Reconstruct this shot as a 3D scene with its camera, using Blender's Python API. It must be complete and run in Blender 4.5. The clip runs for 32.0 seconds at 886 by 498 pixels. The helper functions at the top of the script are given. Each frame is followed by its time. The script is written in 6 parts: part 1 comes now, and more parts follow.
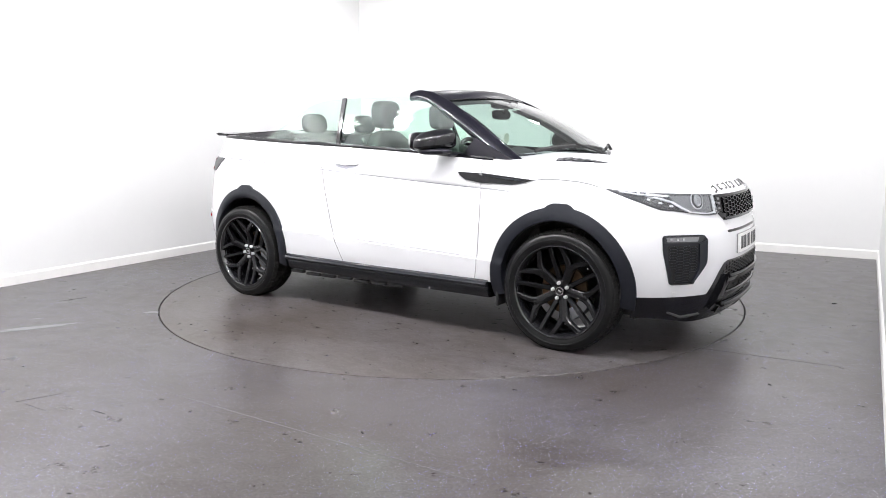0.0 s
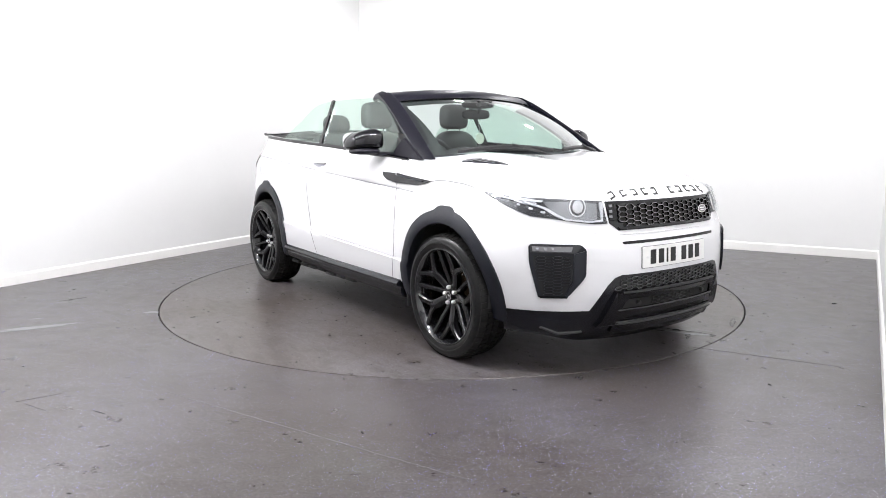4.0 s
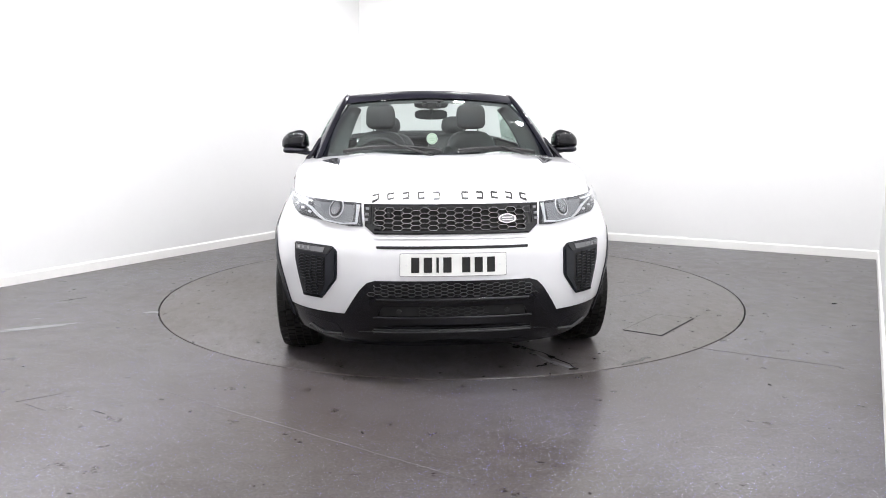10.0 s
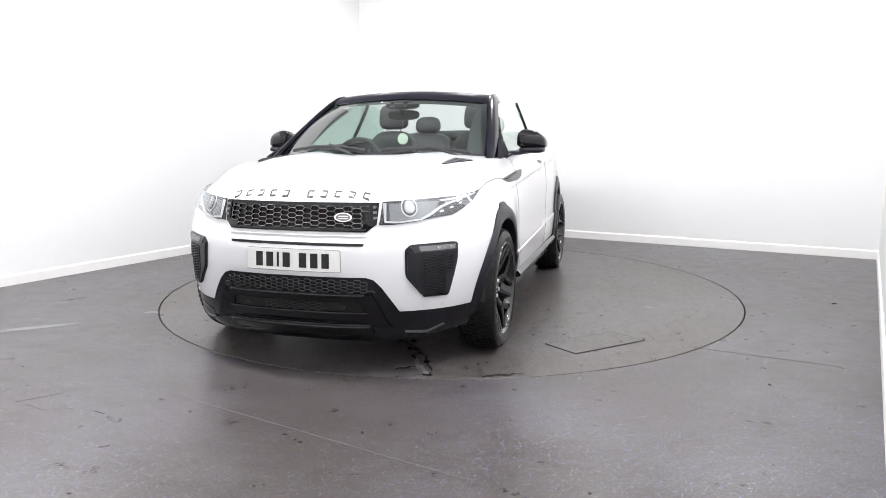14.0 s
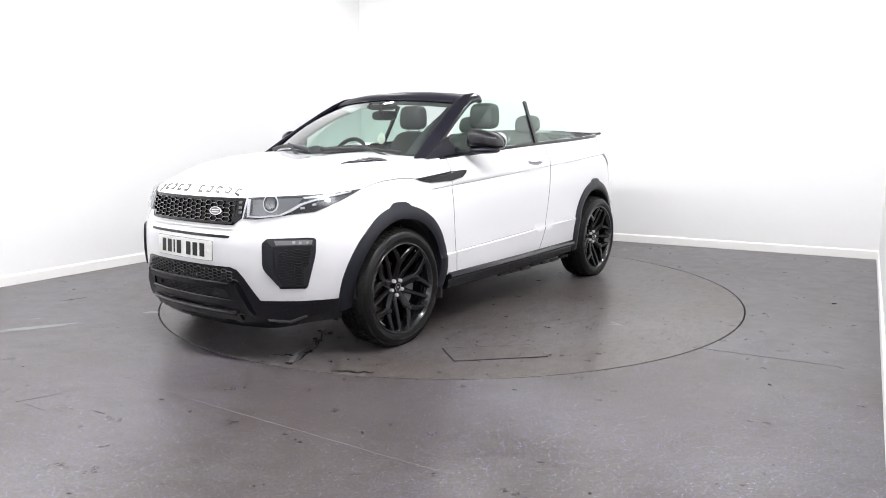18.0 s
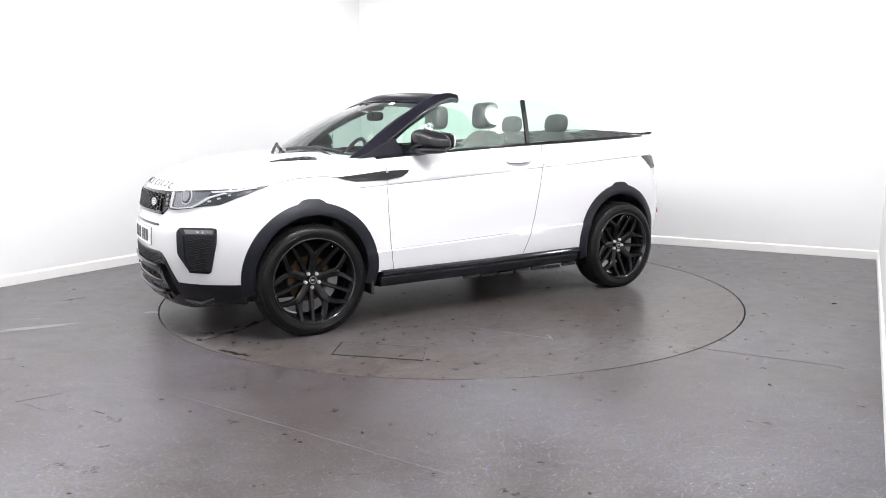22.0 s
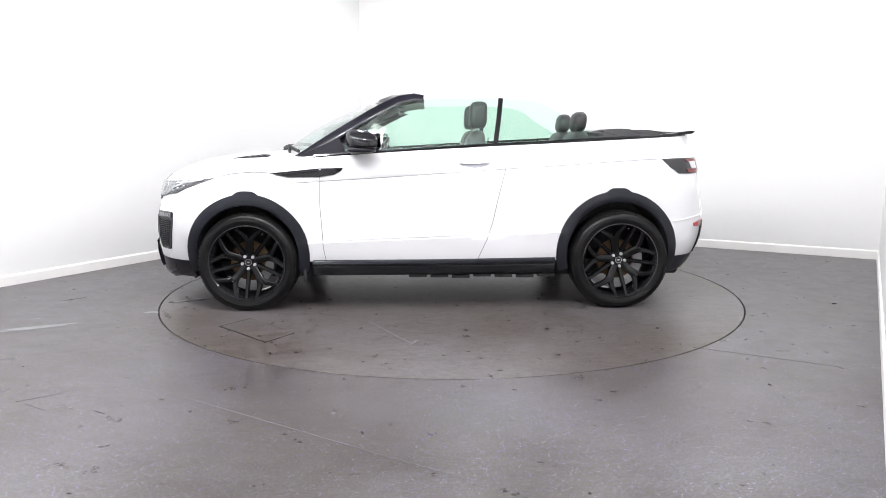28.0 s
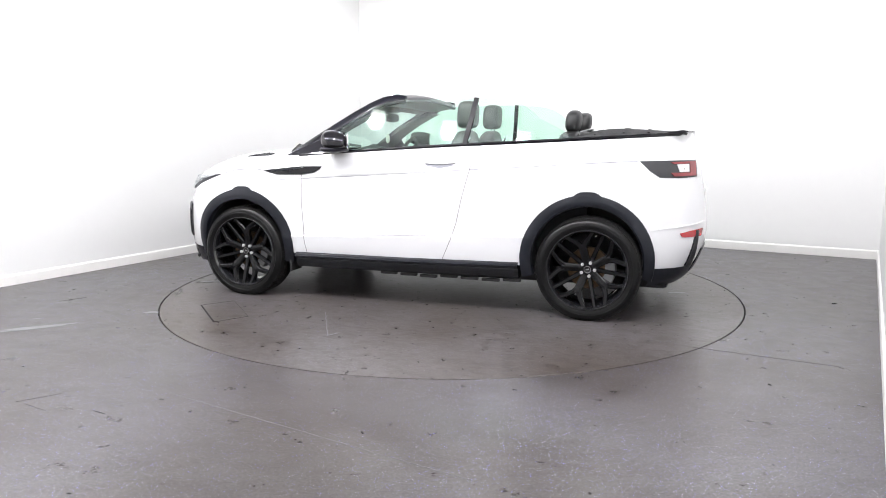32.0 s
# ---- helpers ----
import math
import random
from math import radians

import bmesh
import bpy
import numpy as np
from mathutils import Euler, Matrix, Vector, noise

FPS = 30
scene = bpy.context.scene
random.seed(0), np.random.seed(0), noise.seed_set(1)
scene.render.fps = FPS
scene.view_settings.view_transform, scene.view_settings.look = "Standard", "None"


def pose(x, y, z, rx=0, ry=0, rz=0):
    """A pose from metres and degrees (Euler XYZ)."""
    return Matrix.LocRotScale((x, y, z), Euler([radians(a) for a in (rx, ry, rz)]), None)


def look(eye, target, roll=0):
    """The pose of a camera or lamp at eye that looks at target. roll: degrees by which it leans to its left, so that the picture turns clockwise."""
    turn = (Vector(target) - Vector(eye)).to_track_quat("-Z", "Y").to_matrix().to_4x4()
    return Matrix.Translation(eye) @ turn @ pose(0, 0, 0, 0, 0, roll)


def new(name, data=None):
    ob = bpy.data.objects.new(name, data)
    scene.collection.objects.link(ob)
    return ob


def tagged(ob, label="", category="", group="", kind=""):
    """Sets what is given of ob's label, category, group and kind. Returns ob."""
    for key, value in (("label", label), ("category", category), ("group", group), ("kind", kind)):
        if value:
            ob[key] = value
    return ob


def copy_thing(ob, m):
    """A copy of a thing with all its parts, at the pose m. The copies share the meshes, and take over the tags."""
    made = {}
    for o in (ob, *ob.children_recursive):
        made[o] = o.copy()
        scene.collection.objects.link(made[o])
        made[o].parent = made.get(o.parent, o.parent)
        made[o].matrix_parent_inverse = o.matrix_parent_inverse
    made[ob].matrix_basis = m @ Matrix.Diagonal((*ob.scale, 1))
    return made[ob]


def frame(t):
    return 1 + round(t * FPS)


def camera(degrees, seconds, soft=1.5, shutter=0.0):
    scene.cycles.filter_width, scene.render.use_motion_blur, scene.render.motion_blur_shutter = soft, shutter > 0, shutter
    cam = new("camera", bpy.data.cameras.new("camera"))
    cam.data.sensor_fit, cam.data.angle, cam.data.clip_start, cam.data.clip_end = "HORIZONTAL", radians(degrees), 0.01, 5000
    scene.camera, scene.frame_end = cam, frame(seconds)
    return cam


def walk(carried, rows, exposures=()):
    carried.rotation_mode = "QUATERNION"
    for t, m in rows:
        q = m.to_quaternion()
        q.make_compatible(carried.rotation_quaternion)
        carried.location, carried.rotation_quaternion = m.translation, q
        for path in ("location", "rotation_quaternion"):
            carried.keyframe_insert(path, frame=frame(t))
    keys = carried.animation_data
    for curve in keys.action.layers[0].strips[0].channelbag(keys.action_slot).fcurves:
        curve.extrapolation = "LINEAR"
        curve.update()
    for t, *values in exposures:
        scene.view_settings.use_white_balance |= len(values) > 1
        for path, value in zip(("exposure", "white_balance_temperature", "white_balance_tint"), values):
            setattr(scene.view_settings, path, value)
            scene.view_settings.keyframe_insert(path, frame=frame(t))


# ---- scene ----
# ---------- camera: fixed on its mount ----------
cam = camera(64.52, 32.0, soft=0.9)
EYE = (0.0, -5.683, 1.231)
YAW, PITCH, ROLL = radians(-0.587), radians(-9.088), 0.155
AIM = (EYE[0] + 10 * math.sin(YAW) * math.cos(PITCH), EYE[1] + 10 * math.cos(YAW) * math.cos(PITCH), EYE[2] + 10 * math.sin(PITCH))
walk(cam, [(0, look(EYE, AIM, -ROLL)), (32, look(EYE, AIM, -ROLL))], exposures=[(0, 0.0), (32, 0.0)])

# ---------- plan of the room: u along the back wall, v away from the camera ----------
CORNER = Vector((-1.265, 4.455, 0))
U = Vector((0.8711, -0.4911, 0))
V = Vector((0.4911, 0.8711, 0))
ROOM_U, ROOM_V, ROOM_H = 6.397, 8.97, 3.37
TURN = math.degrees(math.atan2(U.y, U.x))


def room(u, v, z=0.0):
    return CORNER + U * u + V * v + Vector((0, 0, z))


# ---------- world and lamps ----------
world = bpy.data.worlds.new("world")
scene.world = world
world.use_nodes = True
world.node_tree.nodes["Background"].inputs[0].default_value = (0.8, 0.85, 0.9, 1)
world.node_tree.nodes["Background"].inputs[1].default_value = 0.05

BULBS = [(0.6 + 0.83 * i, -5.7, 100.0) for i in range(7)] + [(5.9, -3.45, 36.0), (6.0, -2.65, 36.0)]
# four added fill lamps that brighten the back wall and the floor there
FILL_PANELS = [(0.9, -1.1, 22.0), (2.4, -1.1, 22.0), (3.9, -1.1, 24.0), (5.4, -1.1, 28.0)]
LAMPS = BULBS + FILL_PANELS
LAMP_SIZE = 0.15
for n, (u, v, power) in enumerate(LAMPS):
    if n < len(BULBS):
        data = bpy.data.lights.new("ceiling_bulb", "POINT")
        data.shadow_soft_size = LAMP_SIZE / 2
    else:
        data = bpy.data.lights.new("fill_panel", "AREA")
        data.shape, data.size = "SQUARE", LAMP_SIZE
    data.energy, data.color = power, (0.985, 0.98, 1.0)
    lamp = new(data.name, data)
    lamp.location = room(u, v, ROOM_H - (0.19 if n < len(BULBS) else 0.105))

# ---------- materials ----------
def material(name, color, rough=0.5, metal=0.0, coat=0.0, vary=0.0, scale=6.0, bump=0.0, bump_scale=200.0, rough_vary=0.0,
             emit=0.0, color2=None, transmission=0.0, ior=1.45, spec=0.5):
    m = bpy.data.materials.new(name)
    m.use_nodes = True
    nt = m.node_tree
    b = nt.nodes["Principled BSDF"]
    b.inputs["Base Color"].default_value = (*color, 1)
    b.inputs["Roughness"].default_value = rough
    b.inputs["Metallic"].default_value = metal
    b.inputs["Coat Weight"].default_value = coat
    b.inputs["Coat Roughness"].default_value = 0.03
    b.inputs["IOR"].default_value = ior
    b.inputs["Specular IOR Level"].default_value = spec
    b.inputs["Transmission Weight"].default_value = transmission
    if emit:
        b.inputs["Emission Color"].default_value = (*color, 1)
        b.inputs["Emission Strength"].default_value = emit
    tc = nt.nodes.new("ShaderNodeTexCoord")
    if vary or rough_vary:
        n1 = nt.nodes.new("ShaderNodeTexNoise")
        n1.inputs["Scale"].default_value, n1.inputs["Detail"].default_value = scale, 6.0
        nt.links.new(tc.outputs["Object"], n1.inputs["Vector"])
        n2 = nt.nodes.new("ShaderNodeTexNoise")
        n2.inputs["Scale"].default_value, n2.inputs["Detail"].default_value = scale * 14, 3.0
        nt.links.new(tc.outputs["Object"], n2.inputs["Vector"])
        add = nt.nodes.new("ShaderNodeMath")
        add.operation = "MULTIPLY_ADD"
        add.inputs[1].default_value = 0.35
        nt.links.new(n2.outputs["Fac"], add.inputs[0])
        nt.links.new(n1.outputs["Fac"], add.inputs[2])
        if vary:
            ramp = nt.nodes.new("ShaderNodeMapRange")
            ramp.inputs[1].default_value, ramp.inputs[2].default_value = 0.4, 0.95
            mix = nt.nodes.new("ShaderNodeMix")
            mix.data_type = "RGBA"
            second = color2 or tuple(max(0.0, c * (1 - vary)) for c in color)
            mix.inputs[6].default_value, mix.inputs[7].default_value = (*color, 1), (*second, 1)
            nt.links.new(add.outputs[0], ramp.inputs[0])
            nt.links.new(ramp.outputs[0], mix.inputs[0])
            nt.links.new(mix.outputs[2], b.inputs["Base Color"])
        if rough_vary:
            rr = nt.nodes.new("ShaderNodeMapRange")
            rr.inputs[1].default_value, rr.inputs[2].default_value = 0.35, 0.95
            rr.inputs[3].default_value, rr.inputs[4].default_value = max(0.02, rough - rough_vary), min(1, rough + rough_vary)
            nt.links.new(add.outputs[0], rr.inputs[0])
            nt.links.new(rr.outputs[0], b.inputs["Roughness"])
    if bump:
        n3 = nt.nodes.new("ShaderNodeTexNoise")
        n3.inputs["Scale"].default_value, n3.inputs["Detail"].default_value = bump_scale, 4.0
        nt.links.new(tc.outputs["Object"], n3.inputs["Vector"])
        bp = nt.nodes.new("ShaderNodeBump")
        bp.inputs["Strength"].default_value, bp.inputs["Distance"].default_value = bump, 0.002
        nt.links.new(n3.outputs["Fac"], bp.inputs["Height"])
        nt.links.new(bp.outputs["Normal"], b.inputs["Normal"])
    return m


def floor_material(name, dull, flakes, gain, fineness=1.0):
    """Grey vinyl with light and bluish flakes, worn and stained."""
    m = bpy.data.materials.new(name)
    m.use_nodes = True
    nt = m.node_tree
    L = nt.links.new
    b = nt.nodes["Principled BSDF"]
    tc = nt.nodes.new("ShaderNodeTexCoord")
    big = nt.nodes.new("ShaderNodeTexNoise")
    big.inputs["Scale"].default_value, big.inputs["Detail"].default_value, big.inputs["Roughness"].default_value = 0.8, 4.0, 0.5
    L(tc.outputs["Object"], big.inputs["Vector"])
    mid = nt.nodes.new("ShaderNodeTexNoise")
    mid.inputs["Scale"].default_value, mid.inputs["Detail"].default_value, mid.inputs["Roughness"].default_value = 7.0 * fineness, 8.0, 0.7
    L(tc.outputs["Object"], mid.inputs["Vector"])
    c1 = nt.nodes.new("ShaderNodeValToRGB")
    c1.color_ramp.elements[0].position, c1.color_ramp.elements[0].color = 0.36, (0.054 * gain, 0.048 * gain, 0.043 * gain, 1)
    c1.color_ramp.elements[1].position, c1.color_ramp.elements[1].color = 0.64, (0.077 * gain, 0.0752 * gain, 0.0765 * gain, 1)
    L(big.outputs["Fac"], c1.inputs[0])
    c2 = nt.nodes.new("ShaderNodeValToRGB")
    c2.color_ramp.elements[0].position, c2.color_ramp.elements[0].color = 0.36, (0.56, 0.53, 0.50, 1)
    c2.color_ramp.elements[1].position, c2.color_ramp.elements[1].color = 0.60, (1.06, 1.04, 1.03, 1)
    L(mid.outputs["Fac"], c2.inputs[0])
    mul = nt.nodes.new("ShaderNodeMix")
    mul.data_type, mul.blend_type = "RGBA", "MULTIPLY"
    mul.inputs[0].default_value = dull
    L(c1.outputs[0], mul.inputs[6])
    L(c2.outputs[0], mul.inputs[7])
    # long wiped streaks and dirt
    mp = nt.nodes.new("ShaderNodeMapping")
    mp.inputs["Scale"].default_value, mp.inputs["Rotation"].default_value = (4.0 * fineness, 7.5 * fineness, 1.0), (0, 0, radians(28))
    L(tc.outputs["Object"], mp.inputs["Vector"])
    streak = nt.nodes.new("ShaderNodeTexNoise")
    streak.inputs["Scale"].default_value, streak.inputs["Detail"].default_value, streak.inputs["Roughness"].default_value, streak.inputs["Distortion"].default_value = 1.0, 9.0, 0.72, 1.2
    L(mp.outputs[0], streak.inputs["Vector"])
    c4 = nt.nodes.new("ShaderNodeValToRGB")
    c4.color_ramp.elements[0].position, c4.color_ramp.elements[0].color = 0.36, (0.52, 0.46, 0.40, 1)
    c4.color_ramp.elements[1].position, c4.color_ramp.elements[1].color = 0.56, (1, 1, 1, 1)
    L(streak.outputs["Fac"], c4.inputs[0])
    dirt = nt.nodes.new("ShaderNodeMix")
    dirt.data_type, dirt.blend_type = "RGBA", "MULTIPLY"
    dirt.inputs[0].default_value = dull
    L(mul.outputs[2], dirt.inputs[6])
    L(c4.outputs[0], dirt.inputs[7])
    fine = nt.nodes.new("ShaderNodeTexNoise")
    fine.inputs["Scale"].default_value, fine.inputs["Detail"].default_value = 95.0, 5.0
    L(tc.outputs["Object"], fine.inputs["Vector"])
    c3 = nt.nodes.new("ShaderNodeValToRGB")
    c3.color_ramp.elements[0].position, c3.color_ramp.elements[0].color = 0.36, (0.66, 0.65, 0.66, 1)
    c3.color_ramp.elements[1].position, c3.color_ramp.elements[1].color = 0.64, (1.25, 1.22, 1.28, 1)
    L(fine.outputs["Fac"], c3.inputs[0])
    grain = nt.nodes.new("ShaderNodeMix")
    grain.data_type, grain.blend_type = "RGBA", "MULTIPLY"
    grain.inputs[0].default_value = 1.0
    L(dirt.outputs[2], grain.inputs[6])
    L(c3.outputs[0], grain.inputs[7])
    # flakes: a coarse and a fine scatter, thinned where the floor is worn
    wear = nt.nodes.new("ShaderNodeTexNoise")
    wear.inputs["Scale"].default_value, wear.inputs["Detail"].default_value = 0.7, 3.0
    L(tc.outputs["Object"], wear.inputs["Vector"])
    thin = nt.nodes.new("ShaderNodeMapRange")
    thin.inputs[1].default_value, thin.inputs[2].default_value = 0.38, 0.56
    thin.inputs[3].default_value, thin.inputs[4].default_value = 0.80, 1.0
    L(wear.outputs["Fac"], thin.inputs[0])
    last = grain.outputs[2]
    for scale, low, most, bright in ((88.0, 0.25, 0.20, 0.80), (150.0, 0.10, 0.22, 0.56)):
        cell = nt.nodes.new("ShaderNodeTexVoronoi")
        cell.inputs["Scale"].default_value = scale
        L(tc.outputs["Object"], cell.inputs["Vector"])
        sep = nt.nodes.new("ShaderNodeSeparateColor")
        L(cell.outputs["Color"], sep.inputs[0])
        size = nt.nodes.new("ShaderNodeMapRange")
        size.inputs[1].default_value, size.inputs[2].default_value = low, 1.0
        size.inputs[3].default_value, size.inputs[4].default_value = 0.0, most * flakes
        L(sep.outputs[0], size.inputs[0])
        kept = nt.nodes.new("ShaderNodeMath")
        kept.operation = "MULTIPLY"
        L(size.outputs[0], kept.inputs[0])
        L(thin.outputs[0], kept.inputs[1])
        near = nt.nodes.new("ShaderNodeMath")
        near.operation = "LESS_THAN"
        L(cell.outputs["Distance"], near.inputs[0])
        L(kept.outputs[0], near.inputs[1])
        tint = nt.nodes.new("ShaderNodeValToRGB")
        tint.color_ramp.elements[0].position, tint.color_ramp.elements[0].color = 0.38, (0.24 * bright, 0.22 * bright, 0.74 * bright, 1)
        tint.color_ramp.elements[1].position, tint.color_ramp.elements[1].color = 0.58, (0.56 * bright, 0.55 * bright, 0.70 * bright, 1)
        L(sep.outputs[1], tint.inputs[0])
        fl = nt.nodes.new("ShaderNodeMix")
        fl.data_type = "RGBA"
        L(near.outputs[0], fl.inputs[0])
        L(last, fl.inputs[6])
        L(tint.outputs[0], fl.inputs[7])
        last = fl.outputs[2]
    L(fl.outputs[2], b.inputs["Base Color"])
    b.inputs["Specular IOR Level"].default_value = 0.37
    rr = nt.nodes.new("ShaderNodeMapRange")
    rr.inputs[1].default_value, rr.inputs[2].default_value = 0.3, 0.7
    rr.inputs[3].default_value, rr.inputs[4].default_value = 0.25, 0.40
    L(mid.outputs["Fac"], rr.inputs[0])
    L(rr.outputs[0], b.inputs["Roughness"])
    bp = nt.nodes.new("ShaderNodeBump")
    bp.inputs["Strength"].default_value, bp.inputs["Distance"].default_value = 0.15, 0.003
    n3 = nt.nodes.new("ShaderNodeTexNoise")
    n3.inputs["Scale"].default_value = 130.0
    L(tc.outputs["Object"], n3.inputs["Vector"])
    L(n3.outputs["Fac"], bp.inputs["Height"])
    L(bp.outputs["Normal"], b.inputs["Normal"])
    return m


def glass_material(name, tint, rough=0.0, shade=1.0):
    m = bpy.data.materials.new(name)
    m.use_nodes = True
    nt = m.node_tree
    for n in list(nt.nodes):
        nt.nodes.remove(n)
    out = nt.nodes.new("ShaderNodeOutputMaterial")
    tr = nt.nodes.new("ShaderNodeBsdfTransparent")
    tr.inputs[0].default_value = (*tint, 1)
    gl = nt.nodes.new("ShaderNodeBsdfGlossy")
    gl.inputs["Roughness"].default_value = rough
    gl.inputs["Color"].default_value = (1, 1, 1, 1)
    lw = nt.nodes.new("ShaderNodeLayerWeight")
    lw.inputs["Blend"].default_value = 0.5
    pw = nt.nodes.new("ShaderNodeMath")
    pw.operation, pw.inputs[1].default_value = "POWER", 5.0
    nt.links.new(lw.outputs["Facing"], pw.inputs[0])
    fr = nt.nodes.new("ShaderNodeMath")
    fr.operation, fr.inputs[1].default_value, fr.inputs[2].default_value = "MULTIPLY_ADD", 0.85, 0.035 * shade
    nt.links.new(pw.outputs[0], fr.inputs[0])
    mx = nt.nodes.new("ShaderNodeMixShader")
    nt.links.new(fr.outputs[0], mx.inputs[0])
    nt.links.new(tr.outputs[0], mx.inputs[1])
    nt.links.new(gl.outputs[0], mx.inputs[2])
    nt.links.new(mx.outputs[0], out.inputs[0])
    return m


M_WALL = material("white_wall_paint", (0.755, 0.755, 0.75), 0.6, vary=0.03, scale=1.2, bump=0.05, bump_scale=60)
M_BOARD = material("white_gloss_skirting", (0.84, 0.83, 0.81), 0.35, vary=0.06, scale=3)
M_CEIL = material("dark_ceiling_paint", (0.34, 0.34, 0.35), 0.8, vary=0.1, scale=2)
M_FLOOR = floor_material("flaked_vinyl_floor", 0.45, 1.25, 1.25)
M_TABLE = floor_material("worn_turntable_vinyl", 0.85, 0.7, 1.70, 1.9)
# Near-black for painted shade in openings, open joints, the slab and dark scraps
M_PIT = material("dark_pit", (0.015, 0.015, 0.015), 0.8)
M_STEEL = material("brushed_steel", (0.45, 0.45, 0.45), 0.35, 1.0, vary=0.1)
M_TUBE = material("lamp_diffuser", (1.0, 0.98, 0.97), 0.5, emit=6.0)
M_PAINT = material("white_car_paint", (0.72, 0.72, 0.736), 0.35, coat=1.0, vary=0.015, scale=2)
M_CLAD = material("charcoal_plastic_cladding", (0.012, 0.0135, 0.019), 0.36, vary=0.15, bump=0.15, bump_scale=500, spec=0.36)
M_GLOSS = material("gloss_black_paint", (0.005, 0.005, 0.0068), 0.06, coat=0.0, vary=0.2)
M_ROOF = material("dark_painted_header", (0.010, 0.0095, 0.016), 0.40, coat=0.0, vary=0.1, spec=0.32)
M_POST = material("gloss_pillar_paint", (0.007, 0.007, 0.012), 0.14, vary=0.1)
M_VALANCE = material("gloss_dark_bumper", (0.007, 0.007, 0.010), 0.16, vary=0.15, scale=5)
M_SEAM = material("panel_gap", (0.17, 0.17, 0.18), 0.8)
# Grey for painted crease and recess shade, and for the fuel flap gap
M_LINE = material("crease_shade_and_flap_gap", (0.24, 0.24, 0.27), 0.6)
M_RUBBER = material("tyre_rubber", (0.0050, 0.0050, 0.0054), 0.32, vary=0.25, scale=9, bump=0.15, bump_scale=300, spec=0.28)
M_TREAD = material("tyre_tread_rubber", (0.010, 0.0097, 0.0094), 0.55, vary=0.4, scale=12, bump=0.3, bump_scale=200, spec=0.3)
M_RIM = material("satin_black_alloy", (0.0040, 0.0040, 0.0050), 0.22, 0.0, 0.1, vary=0.15, scale=8, spec=0.32)
M_BARREL = material("gloss_black_barrel", (0.010, 0.010, 0.012), 0.12, 0.0, 0.8, vary=0.15, scale=8)
M_DISC = material("brake_disc_steel", (0.12, 0.085, 0.055), 0.5, 0.7, vary=0.3, scale=9, color2=(0.10, 0.055, 0.025))
M_CHROME = material("chrome", (0.75, 0.75, 0.76), 0.12, 1.0, vary=0.05)
M_LEATHER = material("black_leather", (0.024, 0.024, 0.025), 0.5, vary=0.2, scale=10, bump=0.3, bump_scale=250)
M_CARPET = material("dark_carpet", (0.02, 0.02, 0.022), 0.95, vary=0.3, bump=0.5, bump_scale=300)
M_DASH = material("soft_black_plastic", (0.022, 0.022, 0.023), 0.6, vary=0.15, bump=0.25, bump_scale=350)
M_CLOTH = material("black_roof_fabric", (0.014, 0.014, 0.016), 0.85, vary=0.3, bump=0.4, bump_scale=400)
M_GLASS = glass_material("green_tinted_glass", (0.865, 0.965, 0.915), 0.0, 1.0)
M_SCREEN = glass_material("windscreen_glass", (0.76, 0.85, 0.82), 0.0, 4.4)
M_CLEAR = glass_material("clear_lens", (0.93, 0.94, 0.95))
M_PLATE = material("reflective_plate_face", (0.80, 0.80, 0.78), 0.35, vary=0.04, scale=12)
M_INK = material("black_characters", (0.010, 0.010, 0.010), 0.4)
M_LAMPDARK = material("lamp_housing_dark", (0.03, 0.03, 0.034), 0.3, vary=0.1)
M_PILLAR = material("grey_pillar_lining", (0.038, 0.040, 0.040), 0.75, vary=0.1, bump=0.2)
M_TRIM = material("grey_inner_trim", (0.055, 0.055, 0.056), 0.6, vary=0.2, bump=0.2)
M_LAMPGREY = material("lamp_reflector_grey", (0.22, 0.222, 0.23), 0.3, 0.5, vary=0.1)
M_LAMPCHROME = material("lamp_reflector_chrome", (0.42, 0.42, 0.43), 0.18, 0.9, vary=0.2)
M_SILL = material("satin_black_sill", (0.010, 0.011, 0.015), 0.13, vary=0.15, scale=5)
M_NUT = material("zinc_nut", (0.70, 0.70, 0.70), 0.35, 0.6, vary=0.1)
M_LAMPWHITE = material("light_guide_white", (0.64, 0.64, 0.65), 0.2, vary=0.05)
M_RED = material("red_lens", (0.42, 0.015, 0.02), 0.12, coat=1.0, vary=0.1)
M_MATT = material("matt_black_trim", (0.012, 0.0115, 0.016), 0.6, vary=0.1, spec=0.15)
M_SMOKE = material("smoked_red_lens", (0.30, 0.07, 0.075), 0.12, vary=0.3)
M_MIRROR = material("mirror_glass", (0.85, 0.86, 0.87), 0.02, 1.0)
M_TAG = material("cream_card", (0.92, 0.93, 0.84), 0.6, vary=0.05)
M_TAGGREEN = material("green_print", (0.55, 0.68, 0.48), 0.6)
M_WHITE = material("white_plastic", (0.75, 0.75, 0.75), 0.4, vary=0.03)
M_SENSOR = material("white_sensor_cap", (0.66, 0.66, 0.67), 0.4)
M_EDGE = material("plate_edge_grey", (0.22, 0.22, 0.22), 0.5)
M_CAP = material('black_mirror_cap', (0.006, 0.006, 0.008), 0.05, coat=0.0, vary=0.1)
M_STAIN = material("wet_stain", (0.035, 0.032, 0.030), 0.24, vary=0.4)
M_SCUFF = material("pale_scuff", (0.24, 0.245, 0.26), 0.30, vary=0.5, scale=14)
M_JOINT = material("vinyl_joint", (0.035, 0.033, 0.032), 0.34, vary=0.3, scale=9)


